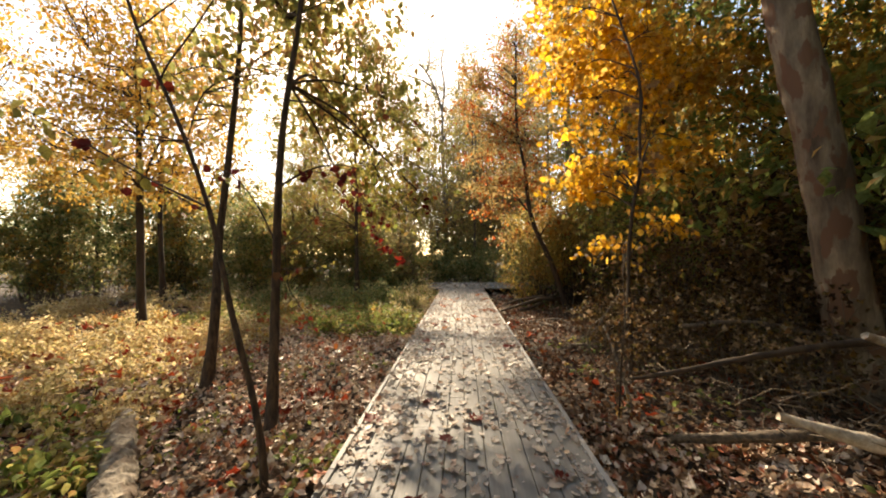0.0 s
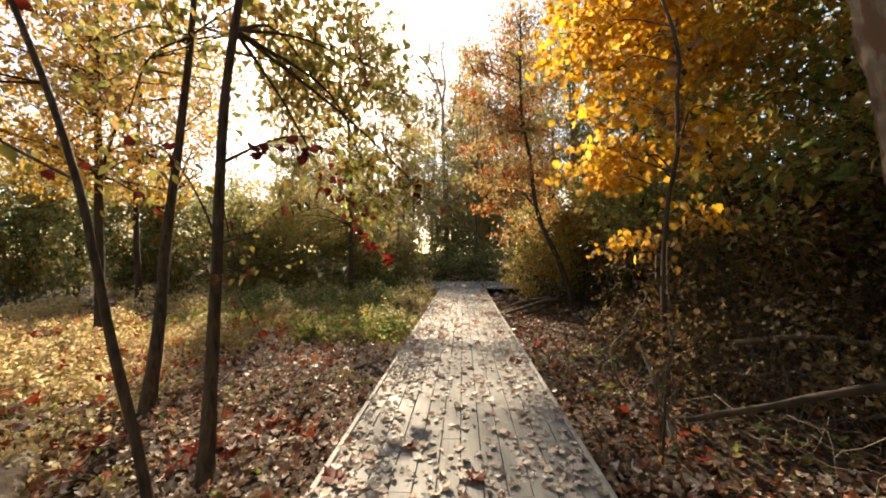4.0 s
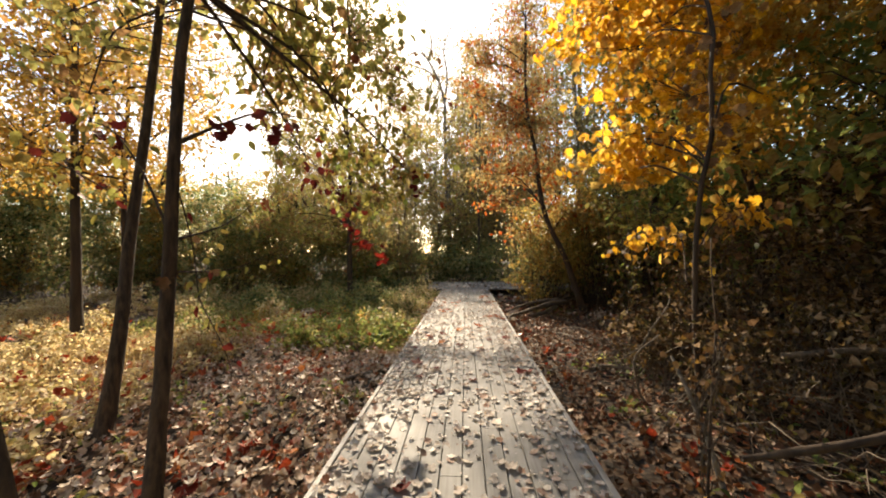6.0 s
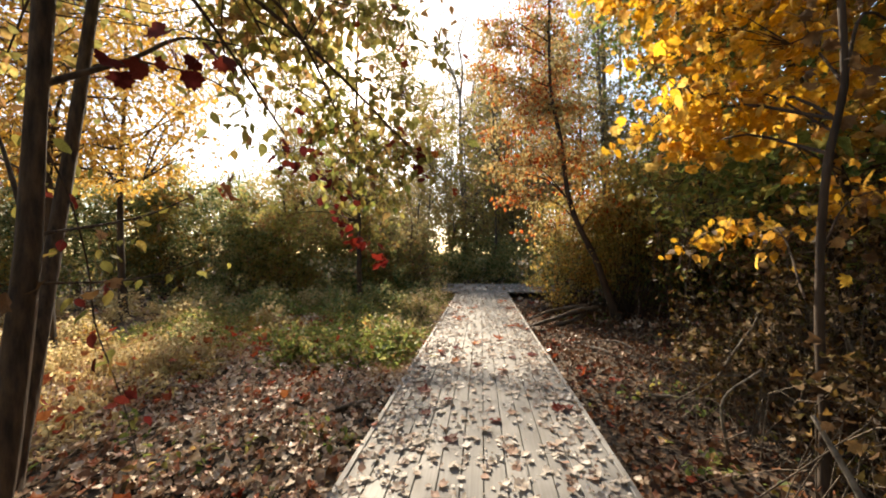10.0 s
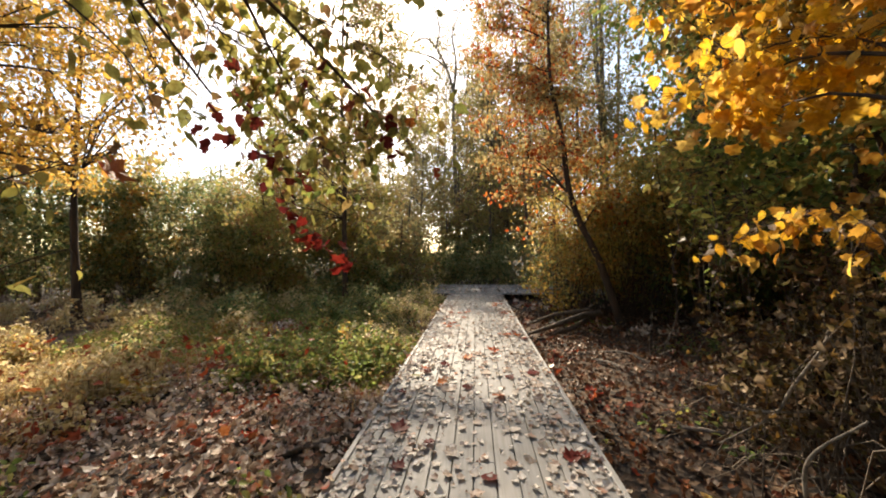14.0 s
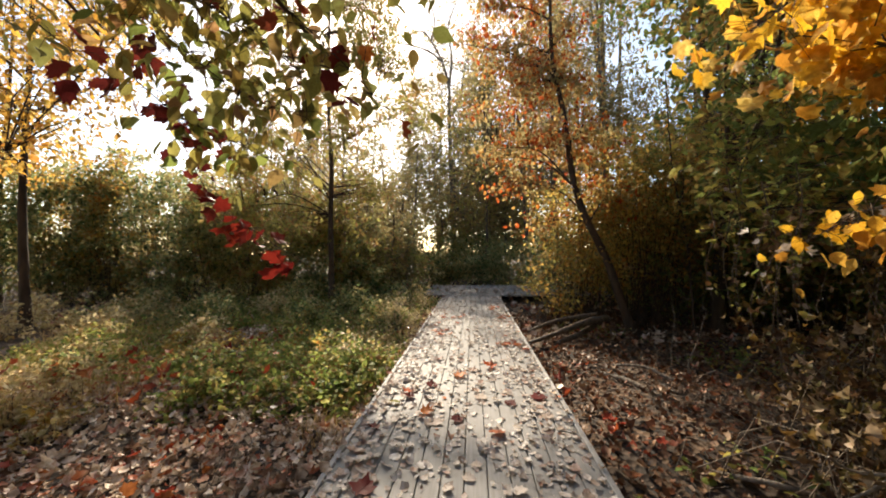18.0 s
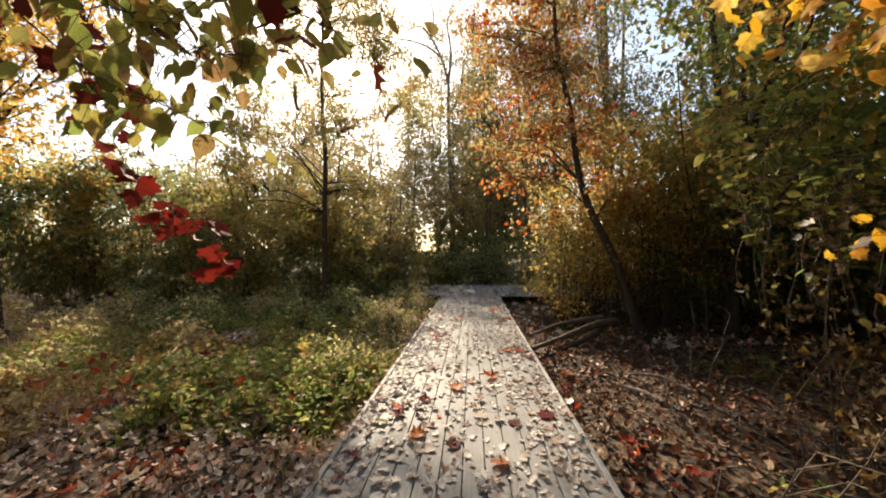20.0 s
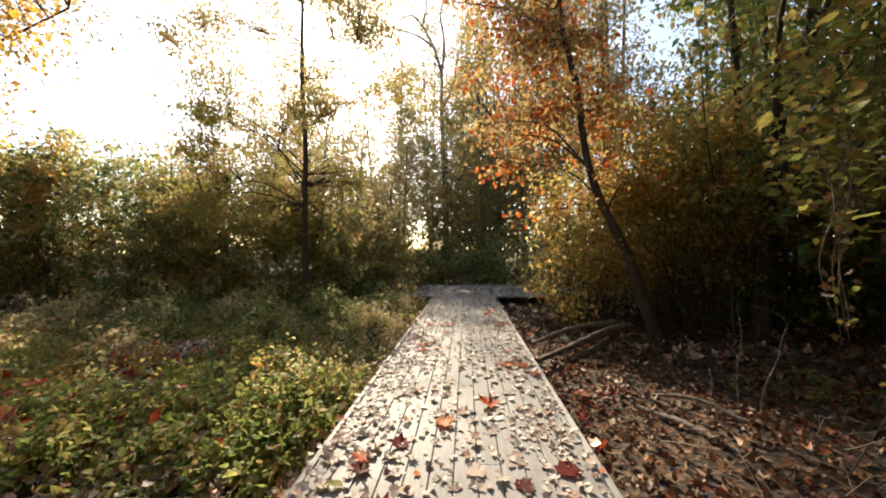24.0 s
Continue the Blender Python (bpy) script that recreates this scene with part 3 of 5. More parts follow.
shrub("golden_shrub", "tall fine-leaved shrub turning gold beside the boardwalk", (2.3, 11.9),
      [(2.0, 11.9, 0.9, 0.65, 0.8, 1.1), (2.3, 11.8, 2.3, 0.8, 0.9, 0.8), (2.9, 11.7, 1.6, 0.8, 0.8, 1.2)], 210, 44, 0.07, SHRUB_GOLD, BARK_DARK, scatter=0.1, clump=0.8)
shrub("golden_shrub", "tall fine-leaved shrub turning gold in the shade", (3.9, 12.2),
      [(3.9, 12.1, 1.6, 0.9, 0.8, 1.6), (4.6, 12.0, 3.0, 1.0, 0.9, 1.2), (3.4, 12.3, 3.3, 0.8, 0.8, 0.9)], 180, 42, 0.075, SHRUB_GOLD, BARK_DARK, scatter=0.11, clump=0.8)
shrub("golden_shrub", "dense shrub turning gold and brown under the leaning tree", (3.6, 11.2),
      [(3.3, 11.4, 2.1, 0.8, 0.6, 1.3), (4.4, 11.1, 2.4, 0.9, 0.7, 1.5), (3.9, 11.3, 3.6, 0.8, 0.6, 0.8)], 170, 40, 0.075, SHRUB_GOLD, BARK_DARK, scatter=0.1, clump=0.8)
GREEN_TREE = grow("green_tree", "tree hung with large dark green vine leaves", "tree",
     [(4.85, 11.0, SIDE), (4.95, 11.0, 1.2), (5.12, 11.0, 2.6), (5.28, 11.0, 3.7), (5.8, 11.0, 5.3), (6.1, 11.0, 7.0), (6.2, 11.0, 9.0)], 0.12, 0.06,
     [(3.6, 8.2, 3.9, 1.2, 1.2, 1.2), (4.2, 8.5, 6.3, 1.7, 1.6, 1.6), (4.8, 8.6, 8.6, 2.0, 1.9, 1.4), (3.3, 7.6, 2.5, 0.7, 0.7, 0.5), (3.4, 8.6, 5.0, 1.2, 1.1, 0.9), (3.0, 7.8, 2.6, 0.6, 0.6, 0.6), (2.7, 8.4, 3.3, 0.5, 0.6, 0.6)], 260, 26, 0.09, GREEN, BARK_DARK, OVAL, 12, scatter=0.2)

# ---- trees further off ----
LAYERS = []
for k in range(96):
    up = 1.9 + 9.0 * k / 95
    turn = 2.4 * k + rng.normal(0, 0.3)
    right = math.cos(turn) > 0.1
    away = rng.uniform(0.3, 1.0) * (3.0 if right else 3.7) * (1 - 0.014 * abs(up - 5) ** 1.6)
    airy = abs(-4.45 + away * math.cos(turn) + 4.4 - 0.5 * (8.7 - up)) < 1.1
    if (right and up < 3.4) or airy and (k % 3 == 1 or up < 4.7) or not right and up > 4.6 and k % 2 == 0:
        continue
    thick = (0.62 if up > 5 else 0.8) if airy else 1.0
    LAYERS.append((-4.45 + away * math.cos(turn), 14.5 + 0.6 * away * math.sin(turn), up, thick * rng.uniform(0.75, 1.2), 0.7 * thick, thick * rng.uniform(0.25, 0.42)))
grow("slender_tree", "slender straight tree with airy yellow-green foliage", "tree",
     [(-4.45, 14.5, SIDE), (-4.48, 14.5, 2.4), (-4.45, 14.5, 4.4), (-4.55, 14.5, 6.6), (-4.5, 14.6, 11.0)], 0.1, 0.03,
     LAYERS, 760, 38, 0.09, OLIVE, BARK_SLIM, SMALL, 20, scatter=0.12, limb_r=0.32, clump=0.68)


def far_tree(name, label, x, y, h, r, mat, leaf=0.16, tips=120, per=20, trunk_r=0.14, low=0.35, group="", bark=BARK_GREY, twig=0.012):
    z = float(ground_z(x, y)) - 0.05
    lean = rng.normal(0, 0.04 * h, 2)
    masses = [(x + lean[0] * k + rng.normal(0, 0.3 * r), y + lean[1] * k + rng.normal(0, 0.3 * r), h * (low + (0.95 - low) * k), r * (1.05 - 0.45 * k), r * (1.05 - 0.45 * k), h * (1 - low) * 0.26) for k in (0.12, 0.5, 0.85)]
    return grow(name, label, "tree", [(x, y, z), (x + lean[0] * 0.3 + rng.normal(0, 0.1), y + lean[1] * 0.3, h * 0.35), (x + lean[0] * 0.7, y + lean[1] * 0.7, h * 0.7), (x + lean[0], y + lean[1], h)],
                trunk_r, 0.03, masses, tips, per, leaf, mat, bark, SMALL, 12, group, 7, twig, 0.19, limb_r=0.5, clump=0.8, fork=0.4)


for x, y, h, r in ((-6.6, 6.8, 7.5, 2.1), (-9.0, 10.0, 8.5, 2.4), (-11.5, 7.0, 9.0, 2.6), (-15.0, 13.5, 10.0, 2.8), (-9.8, 3.8, 8.0, 2.4), (7.6, 8.0, 9.0, 1.9)):
    far_tree("gold_tree", "tree with golden-yellow autumn foliage at the clearing's edge", x, y, h, r, GOLD, 0.085, 190 if x > -10 and y < 8 else 140, 66, 0.09, 0.42, "gold trees", BARK_DARK)
# The tree at (7.4, 3.6) is unseen, added so its crown shades the right.
for x, y, h, r in ((6.8, 9.6, 11, 2.4), (7.4, 5.6, 10, 2.6), (9.5, 12, 12, 3.0), (6.2, 13.0, 11, 2.2), (9.8, 7.5, 11, 2.8), (7.0, 1.5, 9, 2.6), (10.5, 3, 10, 3), (12.5, 10, 13, 3.2), (5.0, -2.0, 9, 2.5), (8.2, 14.8, 12, 2.6), (7.4, 3.6, 11, 2.4)):
    far_tree("woodland_tree", "tall woodland tree with dark green and yellowing leaves", x, y, h, r, GREEN, 0.2, 140, 34, 0.13, 0.18, "woodland trees", BARK_DARK)
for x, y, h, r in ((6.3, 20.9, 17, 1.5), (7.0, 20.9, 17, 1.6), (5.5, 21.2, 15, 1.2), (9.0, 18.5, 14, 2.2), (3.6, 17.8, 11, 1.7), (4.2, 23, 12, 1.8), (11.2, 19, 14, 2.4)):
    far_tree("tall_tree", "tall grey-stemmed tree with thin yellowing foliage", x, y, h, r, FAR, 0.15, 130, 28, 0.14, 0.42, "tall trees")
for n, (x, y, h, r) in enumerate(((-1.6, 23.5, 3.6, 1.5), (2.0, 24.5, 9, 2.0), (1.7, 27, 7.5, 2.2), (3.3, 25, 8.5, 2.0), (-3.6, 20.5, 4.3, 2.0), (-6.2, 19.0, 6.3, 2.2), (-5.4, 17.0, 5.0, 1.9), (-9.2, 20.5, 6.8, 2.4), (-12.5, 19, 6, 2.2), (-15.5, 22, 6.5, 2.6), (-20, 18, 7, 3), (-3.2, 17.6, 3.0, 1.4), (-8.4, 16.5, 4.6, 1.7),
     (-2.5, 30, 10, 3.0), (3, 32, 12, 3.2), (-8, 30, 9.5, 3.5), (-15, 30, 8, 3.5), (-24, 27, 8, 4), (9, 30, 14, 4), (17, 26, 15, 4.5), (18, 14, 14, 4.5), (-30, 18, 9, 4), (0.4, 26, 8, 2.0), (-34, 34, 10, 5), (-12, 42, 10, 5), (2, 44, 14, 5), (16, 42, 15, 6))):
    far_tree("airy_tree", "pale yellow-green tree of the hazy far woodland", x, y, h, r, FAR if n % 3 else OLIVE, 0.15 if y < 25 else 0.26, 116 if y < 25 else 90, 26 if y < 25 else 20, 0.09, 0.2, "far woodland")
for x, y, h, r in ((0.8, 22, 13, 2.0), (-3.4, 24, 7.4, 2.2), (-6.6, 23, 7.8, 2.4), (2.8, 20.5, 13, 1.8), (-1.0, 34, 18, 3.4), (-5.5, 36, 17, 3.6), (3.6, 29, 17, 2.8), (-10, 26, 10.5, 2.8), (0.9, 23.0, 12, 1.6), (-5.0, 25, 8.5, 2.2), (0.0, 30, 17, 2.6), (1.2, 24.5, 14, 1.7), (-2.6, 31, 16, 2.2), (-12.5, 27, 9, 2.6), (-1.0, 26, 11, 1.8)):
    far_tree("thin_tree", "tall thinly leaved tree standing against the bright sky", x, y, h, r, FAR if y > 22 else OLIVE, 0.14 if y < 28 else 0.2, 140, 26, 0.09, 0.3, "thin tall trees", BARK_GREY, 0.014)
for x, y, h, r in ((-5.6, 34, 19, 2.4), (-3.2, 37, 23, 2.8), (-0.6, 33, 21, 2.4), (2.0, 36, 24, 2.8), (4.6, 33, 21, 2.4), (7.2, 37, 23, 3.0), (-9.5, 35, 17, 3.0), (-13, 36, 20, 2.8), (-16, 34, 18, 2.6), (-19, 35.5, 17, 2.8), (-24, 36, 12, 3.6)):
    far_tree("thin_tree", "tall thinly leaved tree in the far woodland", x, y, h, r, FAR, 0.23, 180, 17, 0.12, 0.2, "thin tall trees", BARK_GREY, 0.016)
# Unseen trees, added to close the place and dim the sky there.
for x, y, h, r in ((-4, -6, 9, 3), (2, -8, 10, 3), (-10, -3, 9, 3), (9, -6, 10, 3.5), (-16, 4, 10, 3.5), (17, 3, 12, 4)):
    far_tree("airy_tree", "yellow-green tree added out of view around the path", x, y, h, r, OLIVE, 0.24, 60, 36, 0.14, 0.25, "far woodland")
# Ring of unseen trees added to cut sky light on surfaces facing back.
for x, y, h, r in ((-7, -5, 13, 3.6), (0.5, -5.5, 13, 3.4), (-3.5, -9, 14, 4), (4, -9.5, 14, 4), (8, -2.5, 13, 3.6), (5.6, -4.5, 12, 3.2), (-12, -7, 13, 4), (11, -8, 14, 4.5), (-13, 0.5, 11, 3.2), (13.5, 0, 14, 4)):
    far_tree("woodland_tree", "tall yellowing tree added out of view to block sky light", x, y, h, r, OLIVE, 0.34, 90, 26, 0.16, 0.12, "woodland trees", BARK_DARK)
# Added canopy, kept out of view, that screens the right floor from sky.
for x, y, h, r in ((7.0, 3.2, 12, 2.8), (7.6, 5.8, 12, 2.6)):
    far_tree("woodland_tree", "tall tree added out of view, its high dense crown shading the right", x, y, h, r, GREEN, 0.3, 150, 26, 0.13, 0.62, "woodland trees", BARK_DARK)

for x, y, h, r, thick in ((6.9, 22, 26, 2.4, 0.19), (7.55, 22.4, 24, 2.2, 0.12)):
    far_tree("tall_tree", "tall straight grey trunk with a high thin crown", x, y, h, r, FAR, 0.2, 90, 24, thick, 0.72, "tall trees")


def crooked_tree(name, label, trunk, r0, limbs, mat, leaf_mat):
    """A nearly bare tree: trunk and crooked limbs drawn by hand, fine twigs and a few last leaves by chance."""
    base = np.array(trunk[0], float)
    top = thing(name, base, label, "tree")
    g, line = Tubes(), smooth_path(trunk, 0.4)
    g.add(line, np.linspace(r0, 0.05, len(line)), 9, 0.05)
    part("trunk", g.data("trunk", mat, base), top)
    run = [line[len(line) // 2:]]
    for pts, r in limbs:
        g, line = Tubes(), smooth_path(pts, 0.35)
        g.add(line, np.linspace(r, 0.025, len(line)), 6, 0.06)
        part("limb", g.data("limb", mat, base), top)
        run.append(line)
    run, g, places = np.vstack(run), Tubes(), []
    for i in range(150):
        a = run[rng.integers(len(run))]
        d = rng.normal(0, 1, 3) * [1, 0.7, 0.6] + [0, 0, 0.5]
        p = np.array([a, a + 0.45 * d + rng.normal(0, 0.12, 3), a + d])
        g.add(p, np.array([0.022, 0.014, 0.006]), 3, 0, False)
        places.append(p[1] + (p[2] - p[1]) * rng.uniform(0, 1, (5, 1)) + rng.normal(0, 0.16, (5, 3)))
    part_stuff("twigwork", g.data("twigwork", mat, base), top)
    part("crown", leaves("crown", np.vstack(places) - base, 0.13, SMALL, leaf_mat), top)


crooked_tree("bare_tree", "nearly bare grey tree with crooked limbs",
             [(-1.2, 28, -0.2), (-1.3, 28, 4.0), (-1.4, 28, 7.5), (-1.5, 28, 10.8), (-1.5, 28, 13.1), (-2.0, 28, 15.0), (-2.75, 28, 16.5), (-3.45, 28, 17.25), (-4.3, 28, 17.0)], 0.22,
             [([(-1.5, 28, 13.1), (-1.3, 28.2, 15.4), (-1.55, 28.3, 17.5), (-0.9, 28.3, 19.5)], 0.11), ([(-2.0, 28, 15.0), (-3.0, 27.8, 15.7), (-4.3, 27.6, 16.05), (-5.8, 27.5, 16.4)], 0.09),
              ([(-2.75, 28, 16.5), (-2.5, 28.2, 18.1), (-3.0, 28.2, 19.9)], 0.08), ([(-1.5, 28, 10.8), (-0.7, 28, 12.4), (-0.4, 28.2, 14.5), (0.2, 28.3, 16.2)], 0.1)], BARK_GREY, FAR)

# ---- bushes ----
for k in range(40):
    x = -3.2 - 0.4 * k + rng.normal(0, 0.4)
    y = 14.4 + rng.uniform(0, 2.6) - 0.17 * max(0, k - 14)
    h = (0.8 if k < 8 else 1.12) * (rng.uniform(1.3, 2.6) + 2.2 * min(1, k / 16))
    shrub("bush", "dense dark green bush on the clearing's far edge", (x, y), [(x, y, h * 0.5, 1.15, 0.95, h * 0.52)], 20 if k < 8 else 40 if k < 16 else 76, 38, 0.125, (OLIVE, BUSH, BUSH)[k % 3] if k < 13 else BUSH if k % 4 else SHRUB_GOLD, BARK_DARK, group="hedge of bushes", scatter=0.085, clump=0.85)
for x, y, h in ((-1.6, 20.8, 1.5), (0.2, 20.5, 1.3), (1.8, 20.6, 1.9), (3.4, 20.0, 2.6), (-3.4, 20.0, 2.6), (-0.8, 22, 2.2), (1.0, 22.4, 2.6), (5.2, 20.5, 3), (-5, 19, 3), (3.0, 14.3, 2.2), (4.4, 13.2, 2.8), (5.6, 15.8, 3.2)):
    shrub("bush", "dark green bush behind the boardwalk junction", (x, y), [(x, y, h * 0.5, 1.15, 0.8, h * 0.52)], 60, 36, 0.14, BUSH, BARK_DARK, group="bushes behind the junction", scatter=0.15, clump=0.8)
# Up to y 8.4 dark brown replaces green, colouring in the deep shade.
for x, y, h, w in ((5.0, 5.6, 2.6, 0.9), (5.6, 6.2, 3.2, 1.2), (6.3, 4.3, 3.0, 1.2), (5.6, 11.6, 2.8, 1.2), (6.8, 7.6, 3.6, 1.3), (8.0, 9.5, 3.6, 1.4), (7.6, 3.0, 3.0, 1.4), (4.2, 11.6, 2.2, 0.9), (6.9, 11, 3.5, 1.3), (8.5, 6.2, 3.6, 1.4), (9.5, 4.5, 3.6, 1.5), (4.9, 12.6, 2.6, 0.9)):
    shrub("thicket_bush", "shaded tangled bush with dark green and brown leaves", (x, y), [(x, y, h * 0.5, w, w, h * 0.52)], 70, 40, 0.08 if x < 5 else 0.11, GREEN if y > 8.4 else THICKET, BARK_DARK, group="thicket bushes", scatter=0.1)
# Below y 9 the leaf colour itself carries the woodland's shade.
for x, y, h, w in ((11.0, -1.5, 5.5, 2.0), (11.5, 1.8, 6, 2.0), (12.0, 5.0, 6, 2.0), (12.0, 8.0, 6, 2.1), (11.5, 11.0, 6, 2.0), (11, 13.8, 6, 2.0), (10.2, 16.5, 6, 2.0), (8.6, 17.2, 5, 1.5), (8.8, -3.5, 5, 2.0), (9.0, 12.6, 5, 1.7), (9.6, 9.6, 5, 1.7), (7.2, 12.4, 4.2, 1.4), (6.6, 14.4, 4, 1.3)):
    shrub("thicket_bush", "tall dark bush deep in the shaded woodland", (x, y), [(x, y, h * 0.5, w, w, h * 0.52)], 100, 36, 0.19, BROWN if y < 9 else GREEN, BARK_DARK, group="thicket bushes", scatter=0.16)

for x, y, h, w in ((2.3, 5.9, 0.7, 0.4), (2.75, 5.4, 1.4, 0.5), (3.3, 5.9, 1.9, 0.7), (3.0, 6.7, 1.7, 0.7), (3.9, 5.3, 1.7, 0.7), (4.0, 6.6, 2.3, 0.8), (3.3, 4.5, 1.1, 0.6), (2.5, 4.75, 0.8, 0.4), (4.1, 4.4, 1.3, 0.6), (4.7, 7.2, 2.6, 0.9), (2.8, 6.3, 1.0, 0.45), (3.6, 3.9, 0.7, 0.6), (5.0, 4.9, 2.0, 0.8)):
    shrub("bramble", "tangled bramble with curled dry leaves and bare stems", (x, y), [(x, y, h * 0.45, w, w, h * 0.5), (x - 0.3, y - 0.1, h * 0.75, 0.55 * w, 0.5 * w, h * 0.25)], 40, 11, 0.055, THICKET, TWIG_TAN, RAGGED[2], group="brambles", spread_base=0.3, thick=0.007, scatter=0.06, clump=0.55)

for n in range(11):
    x, y, lean = rng.uniform(3.8, 7.4), rng.uniform(10.5, 14.0), rng.normal(0, 0.6)
    h = rng.uniform(3.0, 5.5)
    bent_tube("understory_stem", [(x, y, -0.3), (x + 0.4 * lean, y, 0.3 * h), (x + 0.6 * lean + rng.normal(0, 0.08), y + 0.1, 0.6 * h), (x + 1.3 * lean, y + 0.2, h)], [0.024, 0.018, 0.013, 0.006], BARK_DARK, "thin bare dark stem in the shaded understory", "sapling", 6, 0.06, 0.25, "understory stems")

# ---- ground plants and litter ----
def scatter_on(region, n, keep=None):
    x0, x1, y0, y1 = region
    x, y = rng.uniform(x0, x1, n), rng.uniform(y0, y1, n)
    ok = np.abs(x) > 0.97
    if keep is not None:
        ok &= keep(x, y)
    x, y = x[ok], y[ok]
    return np.column_stack([x, y, ground_z(x, y)])


def patchy(x, y, scale=1.0):
    return np.sin(1.7 * scale * x + 0.6 * y) + np.sin(1.3 * scale * y - 0.8 * x + 2) + 0.7 * np.sin(3.3 * scale * x + 2.6 * y + 1)


def litter(name, label, region, n, size, lift, mat=LITTER, keep=None):
    top = thing(name, (0, 0, 0), label, "leaf litter", kind="stuff")
    for k, shape in enumerate(RAGGED + [LOBED[1]]):
        p = scatter_on(region, n // 4, keep)
        p[:, 2] += rng.uniform(0.004, lift, len(p))
        part_stuff("fallen_leaves", leaves("fallen_leaves", p, size * (1.0, 0.9, 1.0, 0.8)[k], shape, mat, 0.0, 0.52, 0.4), top)
    return top


litter("leaf_litter", "brown, tan and red fallen leaves covering the forest floor", (-6.5, -0.9, 0.2, 10.5), 24000, 0.06, 0.08)
# Right floor: litter in the palette with shade mixed into its colour.
litter("leaf_litter", "brown and tan fallen leaves, darkened in colour for the shaded forest floor", (0.9, 6.5, 0.2, 13), 17000, 0.058, 0.07, LITTER_SHADE)
# Paler leaves over the dark litter paint in a pool of sun.
litter("leaf_litter", "pale tan and red fallen leaves standing for a sunlit patch", (0.95, 3.6, 0.3, 3.5), 3000, 0.066, 0.08)
litter("leaf_litter", "fallen leaves on the ground where the boardwalk begins", (-8, 8, -5, 0.3), 6500, 0.085, 0.06, LITTER, lambda x, y: (np.abs(x) > 0.93) & (patchy(x, y) > -1.2))
litter("red_leaf_litter", "red and orange maple leaves in patches on the forest floor", (-6, -0.95, 0.6, 11), 3000, 0.08, 0.07, LITTER_RED, lambda x, y: patchy(x, y, 2.1) > 0.7)
litter("red_leaf_litter", "red and orange leaves in patches beside the boardwalk", (0.95, 4, 0.6, 14), 1300, 0.085, 0.07, LITTER_RED, lambda x, y: (patchy(x + 5, y, 2.1) > 0.7) & (x < 1.4 + 2 * np.sin(y) ** 2))
litter("red_leaf_litter", "red and rust leaves caught on the yellowed herbs", (-9, -3.2, 3.2, 8.2), 420, 0.09, 0.3, LITTER_RED)
litter("red_leaf_litter", "red maple leaves caught on the green herbs", (-5, -1.4, 7.2, 9.6), 100, 0.09, 0.34, LITTER_RED)
litter("leaf_litter", "fallen leaves thinning out between distant bushes", (-14, 12, 10, 26), 5000, 0.16, 0.05)


def herbs(name, label, region, plants, height, per, leaf, mat, keep, shape=SMALL, tuft=0.0):
    """Low plants: leaves in a loose column over every root, with thin stems."""
    base = scatter_on(region, plants, keep)
    n = len(base)
    h = height * rng.uniform(0.35, 1.25, n)
    if tuft:
        heart = base[rng.integers(0, n, n // 14)]
        off = rng.normal(0, tuft, (n, 2)) * rng.uniform(0.4, 1.2, (n, 1))
        base = heart[rng.integers(0, len(heart), n)]
        base[:, :2] += off
        base = base[np.abs(base[:, 0]) > 1.0]
        n = len(base)
        base[:, 2] = ground_z(base[:, 0], base[:, 1])
        h = height * rng.uniform(0.35, 1.45, n) * np.exp(-0.5 * (np.hypot(*off[:n].T) / (1.3 * tuft)) ** 2) * (0.75 + 0.35 * np.sin(3.1 * base[:, 0] + 2.3 * base[:, 1]))
    lean = rng.normal(0, 0.18, (n, 2))
    u = rng.uniform(0.15, 1, (n, per))
    p = base[:, None] + np.stack([u * h[:, None] * lean[:, None, 0], u * h[:, None] * lean[:, None, 1], u * h[:, None]], -1) + rng.normal(0, 0.045, (n, per, 3)) * [1, 1, 0.5]
    top = thing(name, (0, 0, 0), label, "undergrowth", kind="stuff")
    part_stuff("plant_leaves", leaves("plant_leaves", p.reshape(-1, 3), leaf, shape, mat, -0.3, 0.6), top)
    part_stuff("plant_stems", blades("plant_stems", base, h, lean, 0.004, TWIG_TAN), top)
    return top


def blades(name, base, h, lean, width, mat):
    """Thin upright blades, each bent once."""
    n = len(base)
    a = rng.uniform(0, np.pi, n)
    side = np.column_stack([np.cos(a), np.sin(a), np.zeros(n)]) * width
    tip = base + np.column_stack([lean * h[:, None], h])
    mid = base + np.column_stack([lean * h[:, None] * 0.3, h * 0.55])
    v = np.stack([base - side, base + side, mid + side * 0.8, mid - side * 0.8, tip], 1)
    f = np.array([(0, 1, 2), (0, 2, 3), (3, 2, 4)])
    return mesh_data(name, v.reshape(-1, 3), (f[None] + (np.arange(n) * 5)[:, None, None]).reshape(-1, 3), mat)


herbs("yellow_undergrowth", "sunlit yellowing herbs and seedlings of the clearing", (-12, -2.4, 2.9, 10.0), 7200, 0.36, 13, 0.064, HERB_GOLD,
      lambda x, y: (patchy(x, y) > -1.1) & (x + 0.55 * y < -0.2) & (x < -3.0) & (y < 8.4 + 0.4 * np.sin(2 * x)), tuft=0.2)
herbs("yellow_undergrowth", "pale straw-yellow leafy herbs in full sun", (-9, -3.3, 3.2, 8.2), 2400, 0.36, 16, 0.058, HERB_GOLD, lambda x, y: (patchy(x + 1, y, 0.8) > -0.5) & (x + 0.55 * y < -1.2), SMALL, tuft=0.13)
